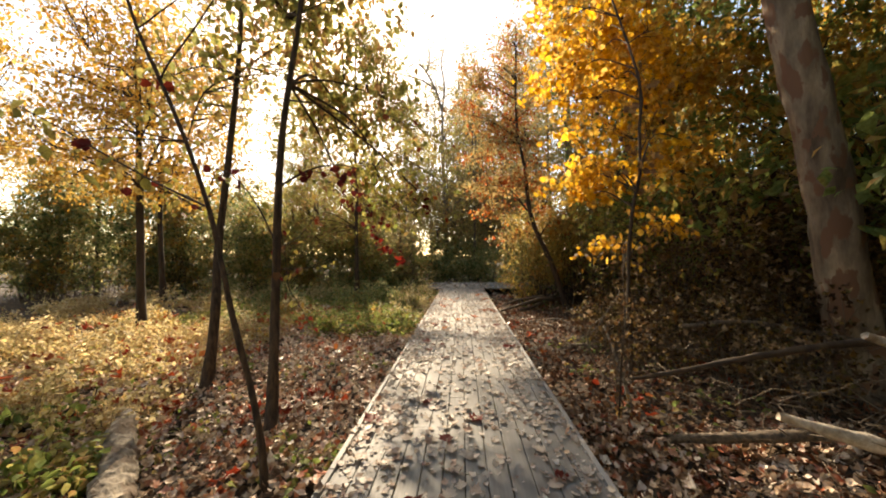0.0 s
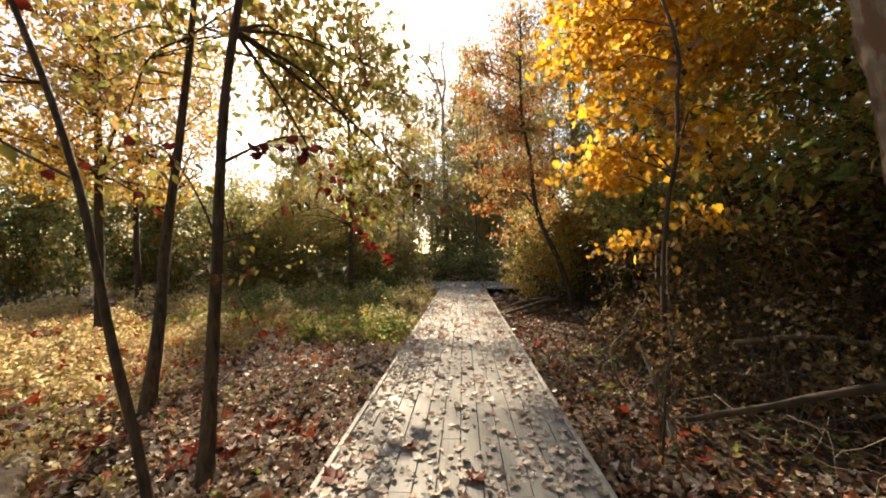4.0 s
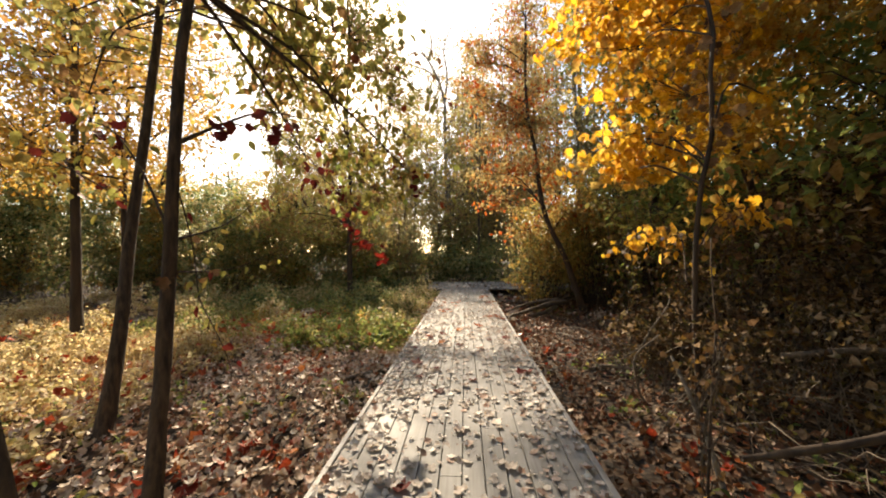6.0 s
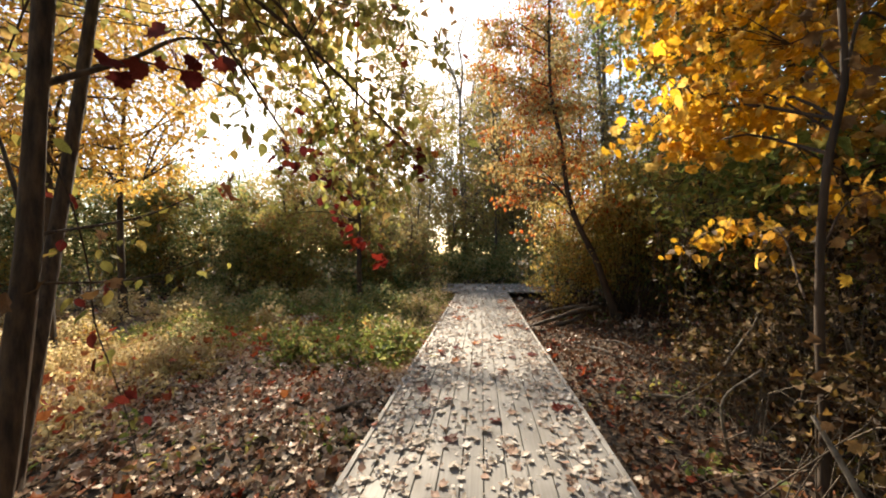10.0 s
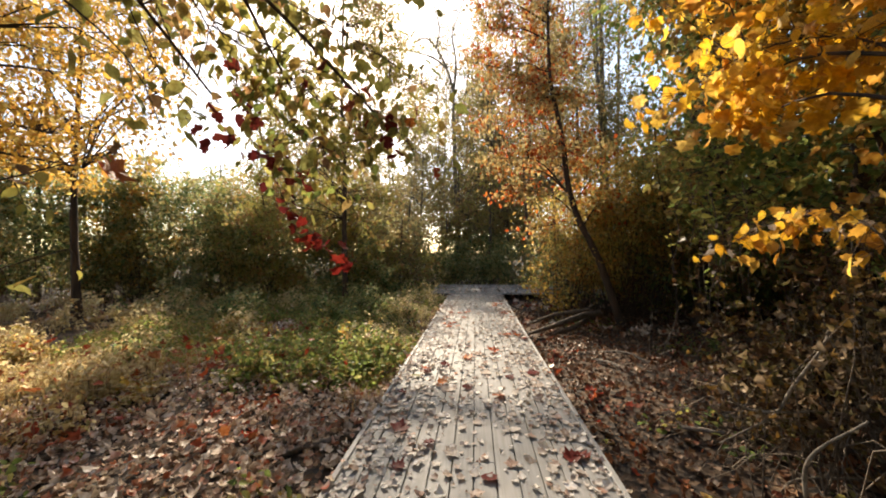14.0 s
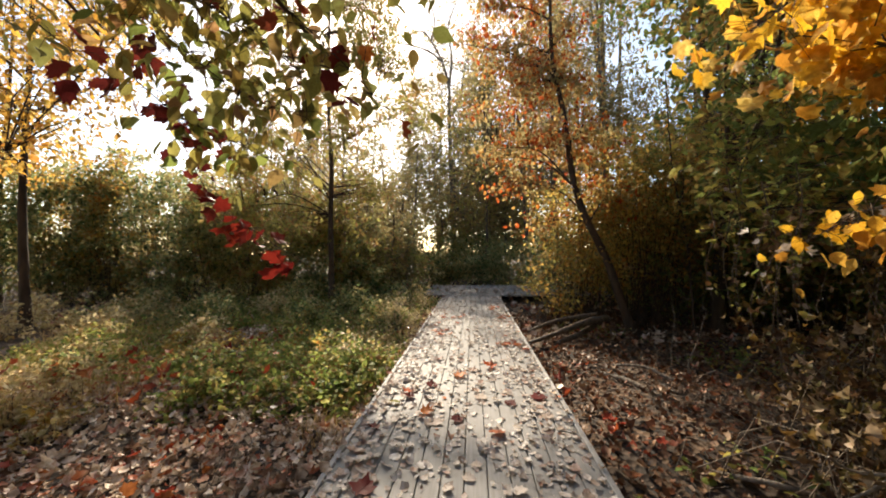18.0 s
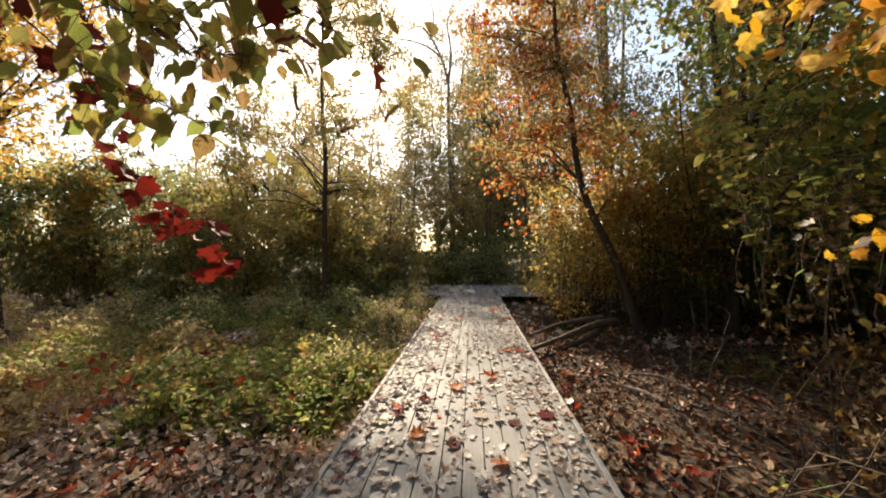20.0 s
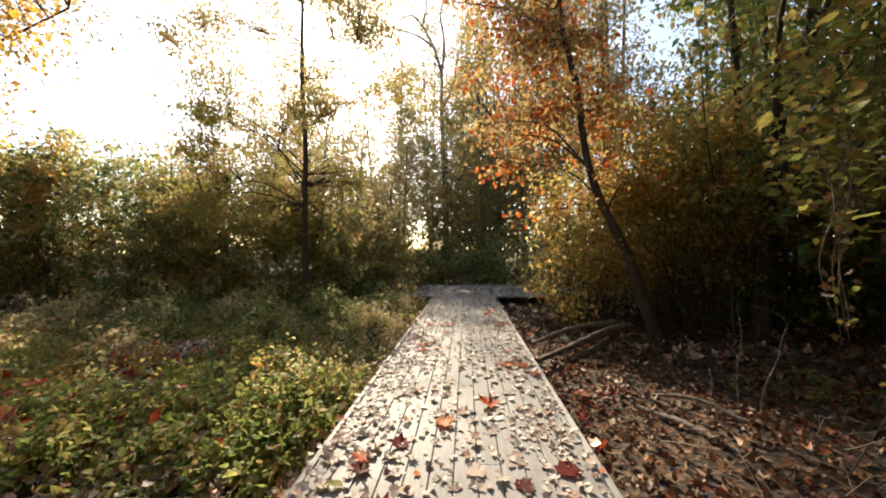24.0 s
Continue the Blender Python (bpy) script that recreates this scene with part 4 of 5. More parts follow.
herbs("green_undergrowth", "low green herbs and vines beside the boardwalk", (-7.5, -1.05, 7.2, 15.0), 8600, 0.34, 11, 0.07, HERB_GREEN,
      lambda x, y: (patchy(x, y) > -0.9) & (y > 7.7 + 0.35 * (x + 1) * (x > -3.4)), tuft=0.2)
herbs("mixed_undergrowth", "knee-high mixed weeds with browned and red leaves", (-7, -1.2, 6.6, 9.5), 800, 0.36, 14, 0.066, SHRUB_GOLD, lambda x, y: patchy(x, y, 1.3) > 0.7, tuft=0.16)
herbs("mixed_undergrowth", "dark leafy weeds between the herbs", (-7, -1.3, 7.2, 11.5), 1000, 0.36, 14, 0.066, BUSH, lambda x, y: patchy(x + 3, y, 1.1) > 0.6, tuft=0.18)
herbs("dark_undergrowth", "dark green bushy ferns and vines in the clearing", (-3.4, -1.3, 7.2, 9.0), 420, 0.34, 18, 0.062, HERB_GREEN, None, OVAL, tuft=0.22)
herbs("tall_undergrowth", "tall sunlit weeds in front of the bushes", (-13, -4.2, 9.2, 13.5), 1300, 0.65, 18, 0.085, HERB_GOLD, lambda x, y: patchy(x, y, 0.8) > -0.3, tuft=0.25)
herbs("tall_undergrowth", "tall green weeds in front of the bushes", (-10, -2.0, 10.6, 14.0), 1100, 0.6, 18, 0.085, BUSH, None, tuft=0.25)
herbs("edge_undergrowth", "pale seeding goldenrod along the boardwalk edge", (-2.1, -1.0, 8.3, 14.2), 420, 0.6, 18, 0.05, HERB_GOLD, None, tuft=0.16)
herbs("green_undergrowth", "scattered green seedlings among the fallen leaves", (-5.5, -1.1, 1.3, 6.4), 760, 0.18, 6, 0.06, HERB_GREEN, lambda x, y: patchy(x, y, 1.6) > 0.28, OVAL, tuft=0.34)
herbs("green_undergrowth", "dark leafy seedlings beside the fallen log", (-4.4, -1.9, 1.3, 3.2), 260, 0.3, 8, 0.08, HERB_GREEN, lambda x, y: x + y < -0.3, OVAL, tuft=0.2)
herbs("green_undergrowth", "scattered seedlings in the shade", (1.3, 5.5, 0.8, 11), 800, 0.2, 6, 0.06, GREEN, lambda x, y: patchy(x, y, 1.4) > 0.2, OVAL, tuft=0.34)
herbs("dark_undergrowth", "rank undergrowth in front of the far bushes", (-14, 4, 12, 21), 4000, 0.6, 9, 0.11, BUSH, lambda x, y: (y > 14.5 + 0.1 * x) & ((np.abs(x) > 1.5) | (y > 19)) & ((x < -1.7) | (y > 19)), tuft=0.3)


def grass(name, label, region, n, height, mat, keep=None, width=0.004):
    base = scatter_on(region, n, keep)
    h = height * rng.uniform(0.4, 1.3, len(base))
    top = new(name, blades(name, base, h, rng.normal(0, 0.35, (len(base), 2)), width, mat))
    return tagged(top, label, "grass", kind="stuff")


grass("grass", "green grass between the herbs of the clearing", (-7, -1.05, 6.0, 13), 7000, 0.2, HERB_GREEN, lambda x, y: (patchy(x, y) > -0.6) & (y > 7.6))
grass("grass", "dry tan grass along the boardwalk edge", (-1.5, -0.98, 6.5, 13), 900, 0.16, GRASS_DRY)
grass("grass", "dry tan grass in the clearing", (-12, -3.5, 4.5, 10), 7000, 0.36, GRASS_DRY, lambda x, y: patchy(x, y) > 0.2)

# ---- dead wood ----
bent_tube("fallen_log", [(-1.95, 1.75, -0.17), (-2.3, 2.15, -0.14), (-2.6, 2.5, -0.16), (-3.0, 2.9, -0.15), (-3.4, 3.35, -0.18)], [0.1, 0.118, 0.11, 0.1, 0.075], LOG_BARK, "weathered grey fallen log half sunk in leaves", "log", 20, 0.13, 0.05)
bent_tube("fallen_log", [(1.53, 3.3, 0.27), (2.03, 3.3, 0.36), (2.5, 3.3, 0.46), (3.28, 3.3, 0.59), (4.3, 3.35, 0.66)], [0.018, 0.024, 0.028, 0.036, 0.045], BARK_DARK, "dark fallen branch propped over the brush", "log", 10)
bent_tube("fallen_log", [(1.75, 3.1, -0.16), (2.3, 3.05, -0.12), (3.0, 3.0, -0.05)], [0.035, 0.045, 0.05], WOOD_DARK, "short dark branch lying in the leaves", "log", 9)
bent_tube("fallen_log", [(2.15, 2.52, 0.3), (2.5, 2.4, 0.22), (3.1, 2.2, 0.1)], [0.03, 0.05, 0.05], WOOD_PALE, "pale broken branch sunlit on its end", "log", 9)
bent_tube("fallen_log", [(2.6, 4.3, 0.55), (3.3, 4.2, 0.62), (4.3, 4.0, 0.45)], [0.025, 0.03, 0.035], WOOD_DARK, "dark fallen branch across the brush pile", "log", 8)
bent_tube("fallen_log", [(3.25, 3.0, 0.75), (3.7, 2.9, 0.55), (4.2, 2.7, 0.3)], [0.035, 0.045, 0.05], WOOD_PALE, "pale broken branch beside the leaning trunk", "log", 8)
for pts, r in (([(0.98, 9.55, -0.1), (1.5, 9.9, -0.02), (2.2, 10.4, 0.1), (2.7, 10.75, 0.1)], [0.035, 0.045, 0.06, 0.07]), ([(1.1, 10.4, -0.1), (1.7, 10.6, 0.08), (2.5, 10.8, 0.16)], [0.025, 0.04, 0.05]), ([(1.45, 9.75, -0.15), (1.9, 10.1, -0.1), (2.4, 10.6, 0.0)], [0.045, 0.05, 0.05])):
    bent_tube("fallen_branch", pts, r, WOOD_DARK, "dark fallen branch leaning against the boardwalk edge", "branch", 8, group="branches by the boardwalk")
bent_tube("fallen_branch", [(1.72, 8.5, -0.2), (1.95, 8.1, -0.17), (2.12, 7.7, -0.2)], [0.02, 0.03, 0.02], WOOD_GREY, "pale stick lying on the fallen leaves", "branch", 7)
bent_tube("fallen_branch", [(1.95, 8.75, -0.18), (2.32, 8.5, -0.12), (2.45, 8.22, -0.16), (2.66, 8.06, -0.2)], [0.014, 0.022, 0.022], WOOD_GREY, "pale crooked stick on the fallen leaves", "branch", 7)
bent_tube("fallen_branch", [(-1.0, 5.9, -0.15), (-1.3, 5.75, -0.17), (-1.6, 5.6, -0.2)], [0.03, 0.04, 0.03], WOOD_DARK, "short dark stick beside the boardwalk edge", "branch", 7)


for pts, r in (([(2.77, 8.36, -0.25), (2.8, 8.36, 0.02), (2.92, 8.36, 0.3), (2.96, 8.36, 0.48), (3.01, 8.36, 0.66), (2.88, 8.36, 0.76), (2.73, 8.38, 0.81)], [0.008, 0.007, 0.005, 0.003]), ([(2.53, 8.68, -0.25), (2.57, 8.68, -0.04), (2.54, 8.68, 0.11)], [0.009, 0.005]), ([(2.62, 8.4, -0.2), (2.6, 8.4, 0.15), (2.66, 8.42, 0.5), (2.62, 8.42, 0.8)], [0.005, 0.004, 0.002]), ([(1.95, 5.2, -0.2), (1.8, 5.0, 0.0), (1.72, 4.9, 0.35), (1.9, 4.8, 0.6)], [0.014, 0.011, 0.006]), ([(1.75, 3.75, -0.2), (1.7, 3.9, 0.2), (1.62, 4.1, 0.6)], [0.02, 0.016, 0.01])):
    bent_tube("standing_twig", pts, r, WOOD_GREY, "thin dead crooked twig standing in the leaves", "twig", 6, 0.05, 0.06, "dead twigs")
for pts, r in (([(2.47, 5.6, 0.87), (2.43, 5.6, 0.75), (2.22, 5.6, 0.45), (2.11, 5.6, 0.27), (1.78, 5.65, 0.03)], [0.007, 0.011, 0.012, 0.009, 0.005]),
               ([(1.78, 5.55, 0.4), (1.92, 5.6, 0.31), (2.1, 5.6, 0.29), (2.58, 5.6, 0.29), (2.95, 5.7, 0.1)], [0.006, 0.009, 0.01, 0.008, 0.007]),
               ([(2.15, 5.6, -0.27), (2.2, 5.6, -0.2), (2.32, 5.6, -0.16), (2.66, 5.6, -0.15)], [0.006, 0.009, 0.01, 0.008]),
               ([(2.45, 5.6, 0.85), (2.55, 5.62, 0.7), (2.6, 5.6, 0.58), (2.75, 5.6, 0.1), (2.8, 5.6, -0.2)], [0.005, 0.009, 0.01, 0.012, 0.014])):
    bent_tube("dead_branch", pts, r, WOOD_GREY, "pale crooked dead branch caught in the brush", "branch", 6, 0.06, 0.06, "dead twigs")
bent_tube("fallen_branch", [(2.3, 6.6, -0.18), (2.7, 6.3, -0.12), (3.1, 6.2, -0.16)], [0.014, 0.02, 0.014], WOOD_GREY, "pale crooked stick on the shaded leaves", "branch", 7)
bent_tube("fallen_branch", [(1.75, 6.4, -0.2), (2.1, 6.15, -0.14), (2.35, 6.1, -0.2)], [0.012, 0.02, 0.016], WOOD_GREY, "broken stick on the shaded leaves", "branch", 7)


def brush(name, label, region, n, length, height, mat, keep=None):
    """A tangle of thin dead twigs."""
    g = Tubes()
    for a in scatter_on(region, n, keep):
        d = rng.normal(size=3) * [1, 1, 0.5]
        d[2] = abs(d[2])
        d *= length * rng.uniform(0.3, 1.2) / np.linalg.norm(d)
        s = a + [0, 0, rng.uniform(0, height)]
        bend = np.cumsum(rng.normal(0, 0.07 * length, (6, 3)), axis=0)
        p = s + np.linspace(0, 1, 6)[:, None] * d + bend
        p[:, 2] -= 0.25 * length * np.linspace(0, 1, 6) ** 2
        p[:, 2] = np.maximum(p[:, 2], ground_z(p[:, 0], p[:, 1]) + 0.01)
        g.add(p, np.linspace(0.0042, 0.0012, 6) * rng.uniform(0.5, 1.5), 3, 0, False)
    ob = new(name, g.data(name, mat))
    return tagged(ob, label, "brush", kind="stuff")


brush("dead_brush", "tangle of dry dead twigs in the thicket", (1.7, 5.0, 2.0, 7.5), 520, 0.7, 0.6, TWIG_TAN, lambda x, y: x > 1.5 + 0.25 * np.sin(2 * y))
brush("dead_brush", "dry dead twigs under the leaning trees", (1.6, 6.0, 7.0, 13.0), 260, 0.5, 0.15, TWIG_TAN)
brush("dead_brush", "dry twigs lying in the leaf litter", (-5, -1.1, 1.2, 7), 160, 0.4, 0.03, TWIG_TAN)

# ---- hanging spray of red and green leaves ----
LEAF_MESH = {}


def leaf_mesh(mat, k):
    if (mat.name, k) not in LEAF_MESH:
        v, f = (LOBED + [POINTED])[k]
        LEAF_MESH[mat.name, k] = mesh_data("leaf", v, f, mat)
    return LEAF_MESH[mat.name, k]


def leaf_at(parent, place, size, mat, k, tip, name="leaf"):
    m = Matrix.LocRotScale(place, Euler((tip + rng.normal(0, 0.35), rng.normal(0, 0.4), rng.uniform(0, 6.28))), (size,) * 3)
    return part(name, leaf_mesh(mat, k), parent, at=m)


def spray(parent, base, line, radii, bark, groups, tip=-1.0):
    """A leafy branch of a tree: the bough and its leaves one by one. groups: (from, to, leaves, size, material, shape, spread)."""
    p = smooth_path(line, 0.08)
    g = Tubes()
    g.add(p, 0.7 * np.interp(np.linspace(0, 1, len(p)), np.linspace(0, 1, len(radii)), radii), 6, 0.05)
    bough = part("bough", g.data("bough", bark, base), parent)
    stalks = Tubes()
    for a, b, n, size, mat, k, wide in groups:
        for u in np.clip(np.linspace(a, b, n) + rng.normal(0, 0.02, n), a, b):
            a = p[int(u * (len(p) - 1))]
            c = a + rng.normal(0, wide, 3) * [1, 1, 0.8] - [0, 0, 0.04]
            stalks.add(np.array([a, (a + c) / 2 + [0, 0, 0.2 * np.linalg.norm(c - a)], c]), np.array([0.0022, 0.0016, 0.001]), 3, 0, False)
            leaf_at(bough, Vector(c - base), size * rng.uniform(0.7, 1.25), mat, k, tip)
    part_stuff("stalkwork", stalks.data("stalkwork", bark, base), bough)


BB = np.array(TREE_B.location)
spray(TREE_B, BB, [(-1.88, 3.46, 2.15), (-1.67, 3.66, 2.36), (-1.35, 3.6, 2.4), (-1.05, 3.6, 2.34)], [0.022, 0.016, 0.011, 0.005], BARK_SLIM, [(0.3, 0.6, 5, 0.1, MAROON_ONE, 1, 0.05), (0.85, 1, 9, 0.1, MAROON_ONE, 0, 0.06)])
spray(TREE_B, BB, [(-1.67, 3.66, 2.36), (-1.35, 3.8, 2.3), (-1.15, 4.0, 2.1), (-1.1, 4.1, 1.85)], [0.009, 0.006, 0.004, 0.002], BARK_SLIM, [(0.5, 1, 6, 0.09, OLIVE_ONE, 4, 0.08)])
spray(TREE_B, BB, [(-1.81, 3.46, 3.05), (-1.7, 4.3, 3.3), (-1.64, 4.9, 2.9), (-1.57, 5.3, 2.4), (-1.5, 5.45, 2.0), (-1.36, 5.5, 1.7), (-1.08, 5.5, 1.5), (-0.86, 5.5, 1.36)], [0.016, 0.011, 0.008, 0.006, 0.004, 0.003, 0.003, 0.002], BARK_SLIM,
      [(0.2, 0.6, 50, 0.09, OLIVE_ONE, 4, 0.16), (0.55, 0.74, 20, 0.1, MAROON_ONE, 0, 0.07), (0.72, 0.86, 8, 0.085, MAROON_ONE, 1, 0.05), (0.82, 1, 22, 0.09, RED_ONE, 1, 0.045)])
spray(TREE_B, BB, [(-1.65, 5.0, 2.9), (-1.2, 5.15, 2.6), (-0.9, 5.2, 2.38), (-0.66, 5.2, 2.2)], [0.008, 0.006, 0.004, 0.002], BARK_SLIM, [(0.1, 1, 110, 0.075, OLIVE_ONE, 4, 0.14), (0.2, 1, 60, 0.08, GREEN_ONE, 4, 0.14)])
spray(TREE_B, BB, [(-1.7, 4.6, 3.2), (-1.55, 5.1, 2.75), (-1.3, 5.15, 2.4), (-1.0, 5.2, 2.15), (-0.68, 5.2, 2.02)], [0.008, 0.006, 0.004, 0.003, 0.002], BARK_SLIM, [(0.45, 1, 44, 0.085, GREEN_ONE, 4, 0.11), (0.4, 1, 50, 0.075, OLIVE_ONE, 4, 0.12), (0.7, 0.9, 12, 0.085, BROWN_ONE, 4, 0.1)])
spray(TREE_B, BB, [(-1.64, 5.3, 2.3), (-1.4, 5.32, 2.1), (-1.15, 5.36, 1.98), (-0.92, 5.38, 1.86)], [0.005, 0.004, 0.003, 0.002], BARK_SLIM, [(0.2, 1, 34, 0.085, GREEN_ONE, 4, 0.09), (0.2, 1, 26, 0.075, OLIVE_ONE, 4, 0.1), (0.3, 0.7, 8, 0.08, MAROON_ONE, 1, 0.08)])
spray(TREE_B, BB, [(-1.7, 4.3, 3.3), (-2.1, 4.8, 3.1), (-2.05, 5.1, 2.6), (-1.75, 5.3, 2.3)], [0.01, 0.008, 0.005, 0.003], BARK_SLIM, [(0.2, 1, 46, 0.09, OLIVE_ONE, 4, 0.11), (0.9, 1, 8, 0.11, MAROON_ONE, 0, 0.08)])
spray(TREE_B, BB, [(-1.9, 3.44, 1.5), (-1.95, 4.0, 1.65), (-2.0, 4.5, 1.9), (-2.03, 4.7, 2.02)], [0.012, 0.008, 0.005, 0.003], BARK_SLIM, [(0.2, 0.95, 18, 0.065, OLIVE_ONE, 4, 0.1), (0.3, 0.9, 6, 0.07, BROWN_ONE, 1, 0.08), (0.95, 1, 2, 0.15, RUST_ONE, 1, 0.03)])
spray(TREE_B, BB, [(-1.9, 3.42, 1.3), (-1.75, 3.8, 1.3), (-1.5, 4.1, 1.45)], [0.01, 0.006, 0.003], BARK_SLIM, [(0.2, 1, 9, 0.06, OLIVE_ONE, 4, 0.07), (0.0, 0.3, 4, 0.08, BROWN_ONE, 1, 0.08)])
spray(TREE_B, BB, [(-1.89, 3.42, 2.0), (-1.95, 3.6, 1.75), (-1.93, 3.68, 1.4), (-1.91, 3.7, 1.1), (-1.8, 3.66, 0.95), (-1.66, 3.62, 0.75), (-1.55, 3.6, 0.5)], [0.008, 0.007, 0.006, 0.006, 0.005, 0.004, 0.002], BARK_SLIM, [(0.25, 0.95, 9, 0.075, MAROON_ONE, 4, 0.06), (0.3, 0.9, 7, 0.075, OLIVE_ONE, 4, 0.08)], -1.3)
spray(TREE_B, BB, [(-1.88, 3.42, 1.5), (-2.0, 3.45, 1.75), (-2.2, 3.5, 2.05), (-2.45, 3.55, 2.3), (-2.75, 3.6, 2.4)], [0.014, 0.012, 0.009, 0.006, 0.003], BARK_SLIM, [(0.5, 1, 14, 0.085, OLIVE_ONE, 4, 0.12), (0.7, 1, 5, 0.1, MAROON_ONE, 1, 0.06)], -1.1)
spray(TREE_B, BB, [(-1.7, 4.6, 3.2), (-1.2, 5.0, 3.05), (-0.7, 5.15, 2.8), (-0.25, 5.2, 2.5)], [0.01, 0.007, 0.005, 0.002], BARK_SLIM, [(0.3, 1, 64, 0.085, OLIVE_ONE, 4, 0.15), (0.4, 1, 20, 0.09, GREEN_ONE, 4, 0.15)])
spray(TREE_B, BB, [(-1.55, 4.9, 2.85), (-0.9, 5.15, 2.6), (-0.55, 5.2, 2.3), (-0.32, 5.2, 2.05)], [0.008, 0.006, 0.004, 0.002], BARK_SLIM, [(0.3, 1, 54, 0.085, OLIVE_ONE, 4, 0.13), (0.5, 0.95, 10, 0.09, MAROON_ONE, 0, 0.1), (0.6, 1, 6, 0.08, RUST_ONE, 1, 0.12)])
spray(TREE_B, BB, [(-1.7, 4.4, 3.3), (-1.1, 4.7, 3.35), (-0.6, 4.9, 3.25), (-0.2, 5.0, 3.05)], [0.01, 0.007, 0.005, 0.002], BARK_SLIM, [(0.3, 1, 64, 0.085, OLIVE_ONE, 4, 0.16), (0.4, 1, 8, 0.08, RUST_ONE, 1, 0.14)])
CB = np.array(TREE_C.location)
spray(TREE_C, CB, [(-1.82, 2.38, 1.78), (-2.31, 2.48, 1.99), (-2.86, 2.52, 2.28), (-3.14, 2.54, 2.44), (-3.75, 2.6, 2.74)], [0.013, 0.011, 0.008, 0.004], BARK_SLIM, [(0.35, 1, 22, 0.1, OLIVE_ONE, 4, 0.16), (0.4, 1, 5, 0.1, MAROON_ONE, 0, 0.1)])
spray(TREE_C, CB, [(-2.19, 2.38, 2.72), (-2.12, 2.38, 2.85), (-1.93, 2.38, 3.09), (-1.7, 2.42, 3.5)], [0.011, 0.009, 0.006], BARK_SLIM, [(0.0, 0.1, 3, 0.09, RED_ONE, 1, 0.04), (0.6, 1, 14, 0.09, OLIVE_ONE, 4, 0.14)])
AB = np.array(TREE_A.location)
spray(TREE_A, AB, [(-3.3, 4.6, 1.9), (-3.9, 4.4, 2.3), (-4.4, 4.2, 2.5)], [0.014, 0.01, 0.004], BARK_SLIM, [(0.2, 1, 40, 0.11, OLIVE_ONE, 4, 0.2), (0.2, 0.8, 8, 0.12, MAROON_ONE, 0, 0.1)])
YB = np.array(YELLOW_TREE.location)
spray(YELLOW_TREE, YB, [(2.14, 4.75, 1.1), (2.4, 5.3, 1.6), (2.25, 5.7, 1.65), (1.95, 5.95, 1.4)], [0.012, 0.009, 0.006, 0.003], BARK_SLIM, [(0.3, 1, 60, 0.08, YELLOW_ONE, 1, 0.1), (0.4, 1, 40, 0.09, YELLOW_ONE, 4, 0.1), (0.4, 1, 16, 0.07, PALE_ONE, 3, 0.1)], -1.25)
spray(YELLOW_TREE, YB, [(2.35, 4.75, 2.2), (2.2, 5.2, 2.7), (1.85, 5.45, 2.75), (1.45, 5.55, 2.5)], [0.014, 0.01, 0.006, 0.003], BARK_SLIM, [(0.3, 1, 80, 0.085, YELLOW_ONE, 1, 0.16), (0.3, 1, 60, 0.1, YELLOW_ONE, 4, 0.16)], -1.25)

spray(YELLOW_TREE, YB, [(2.34, 4.7, 2.4), (2.37, 4.72, 3.0), (2.4, 4.76, 3.5), (2.42, 4.8, 3.9)], [0.01, 0.01, 0.01, 0.01], BARK_SLIM, [(0, 1, 34, 0.1, BROWN_ONE, 3, 0.12)], -1.3)
spray(YELLOW_TREE, YB, [(2.2, 4.7, 1.4), (2.55, 4.9, 1.75), (2.95, 5.0, 1.85), (3.3, 5.05, 1.7)], [0.011, 0.008, 0.006, 0.003], BARK_SLIM, [(0.4, 1, 36, 0.08, YELLOW_ONE, 4, 0.1), (0.3, 1, 22, 0.07, BROWN_ONE, 2, 0.1)], -1.25)
STEM = bent_tube("dead_sapling", [(1.58, 3.66, -0.25), (1.6, 3.66, 0.1), (1.63, 3.67, 0.5), (1.66, 3.67, 0.9), (1.66, 3.7, 1.25), (1.7, 3.76, 1.5)], [0.011, 0.01, 0.009, 0.007, 0.005, 0.003], BARK_DARK, "thin dead sapling wrapped in dry vines beside the boardwalk", "sapling", 7, 0.08, 0.05)
for n in range(5):
    a = rng.uniform(0, 6.28, 8).cumsum() * 0.25
    z = np.sort(rng.uniform(0.0, 1.2, 8)) - rng.uniform(0, 0.3) * (n == 4)
    g = Tubes()
    g.add(smooth_path(np.column_stack([0.04 * z + 0.05 * np.cos(a) + rng.normal(0, 0.02, 8), 0.05 * np.sin(a), z]), 0.06), 0.0045, 4)
    part("vine", g.data("vine", WOOD_DARK), STEM)
for n in range(70):
    z = 1.25 * rng.uniform() ** 0.8
    leaf_at(STEM, Vector((0.05 * z + rng.normal(0, 0.1), rng.normal(0, 0.09), z)), rng.uniform(0.03, 0.058), BROWN_ONE, (4, 2, 3)[n % 3], -1.3)
GB = np.array(GREEN_TREE.location)
for z, x, n in ((2.75, 2.3, 60), (2.35, 2.5, 60), (2.0, 2.35, 60), (1.65, 2.6, 50), (2.55, 3.0, 50), (1.9, 3.2, 50)):
    spray(GREEN_TREE, GB, [(5.2, 10.9, z + 0.5), (x + 1.2, 8.9, z + 0.35), (x + 0.5, 7.9, z + 0.15), (x, 7.35, z - 0.1)], [0.016, 0.011, 0.007, 0.003], BARK_DARK, [(0.5, 1, n, 0.1, GREEN_ONE, 4, 0.17), (0.6, 1, n // 4, 0.1, OLIVE_ONE, 1, 0.15)], -0.35)
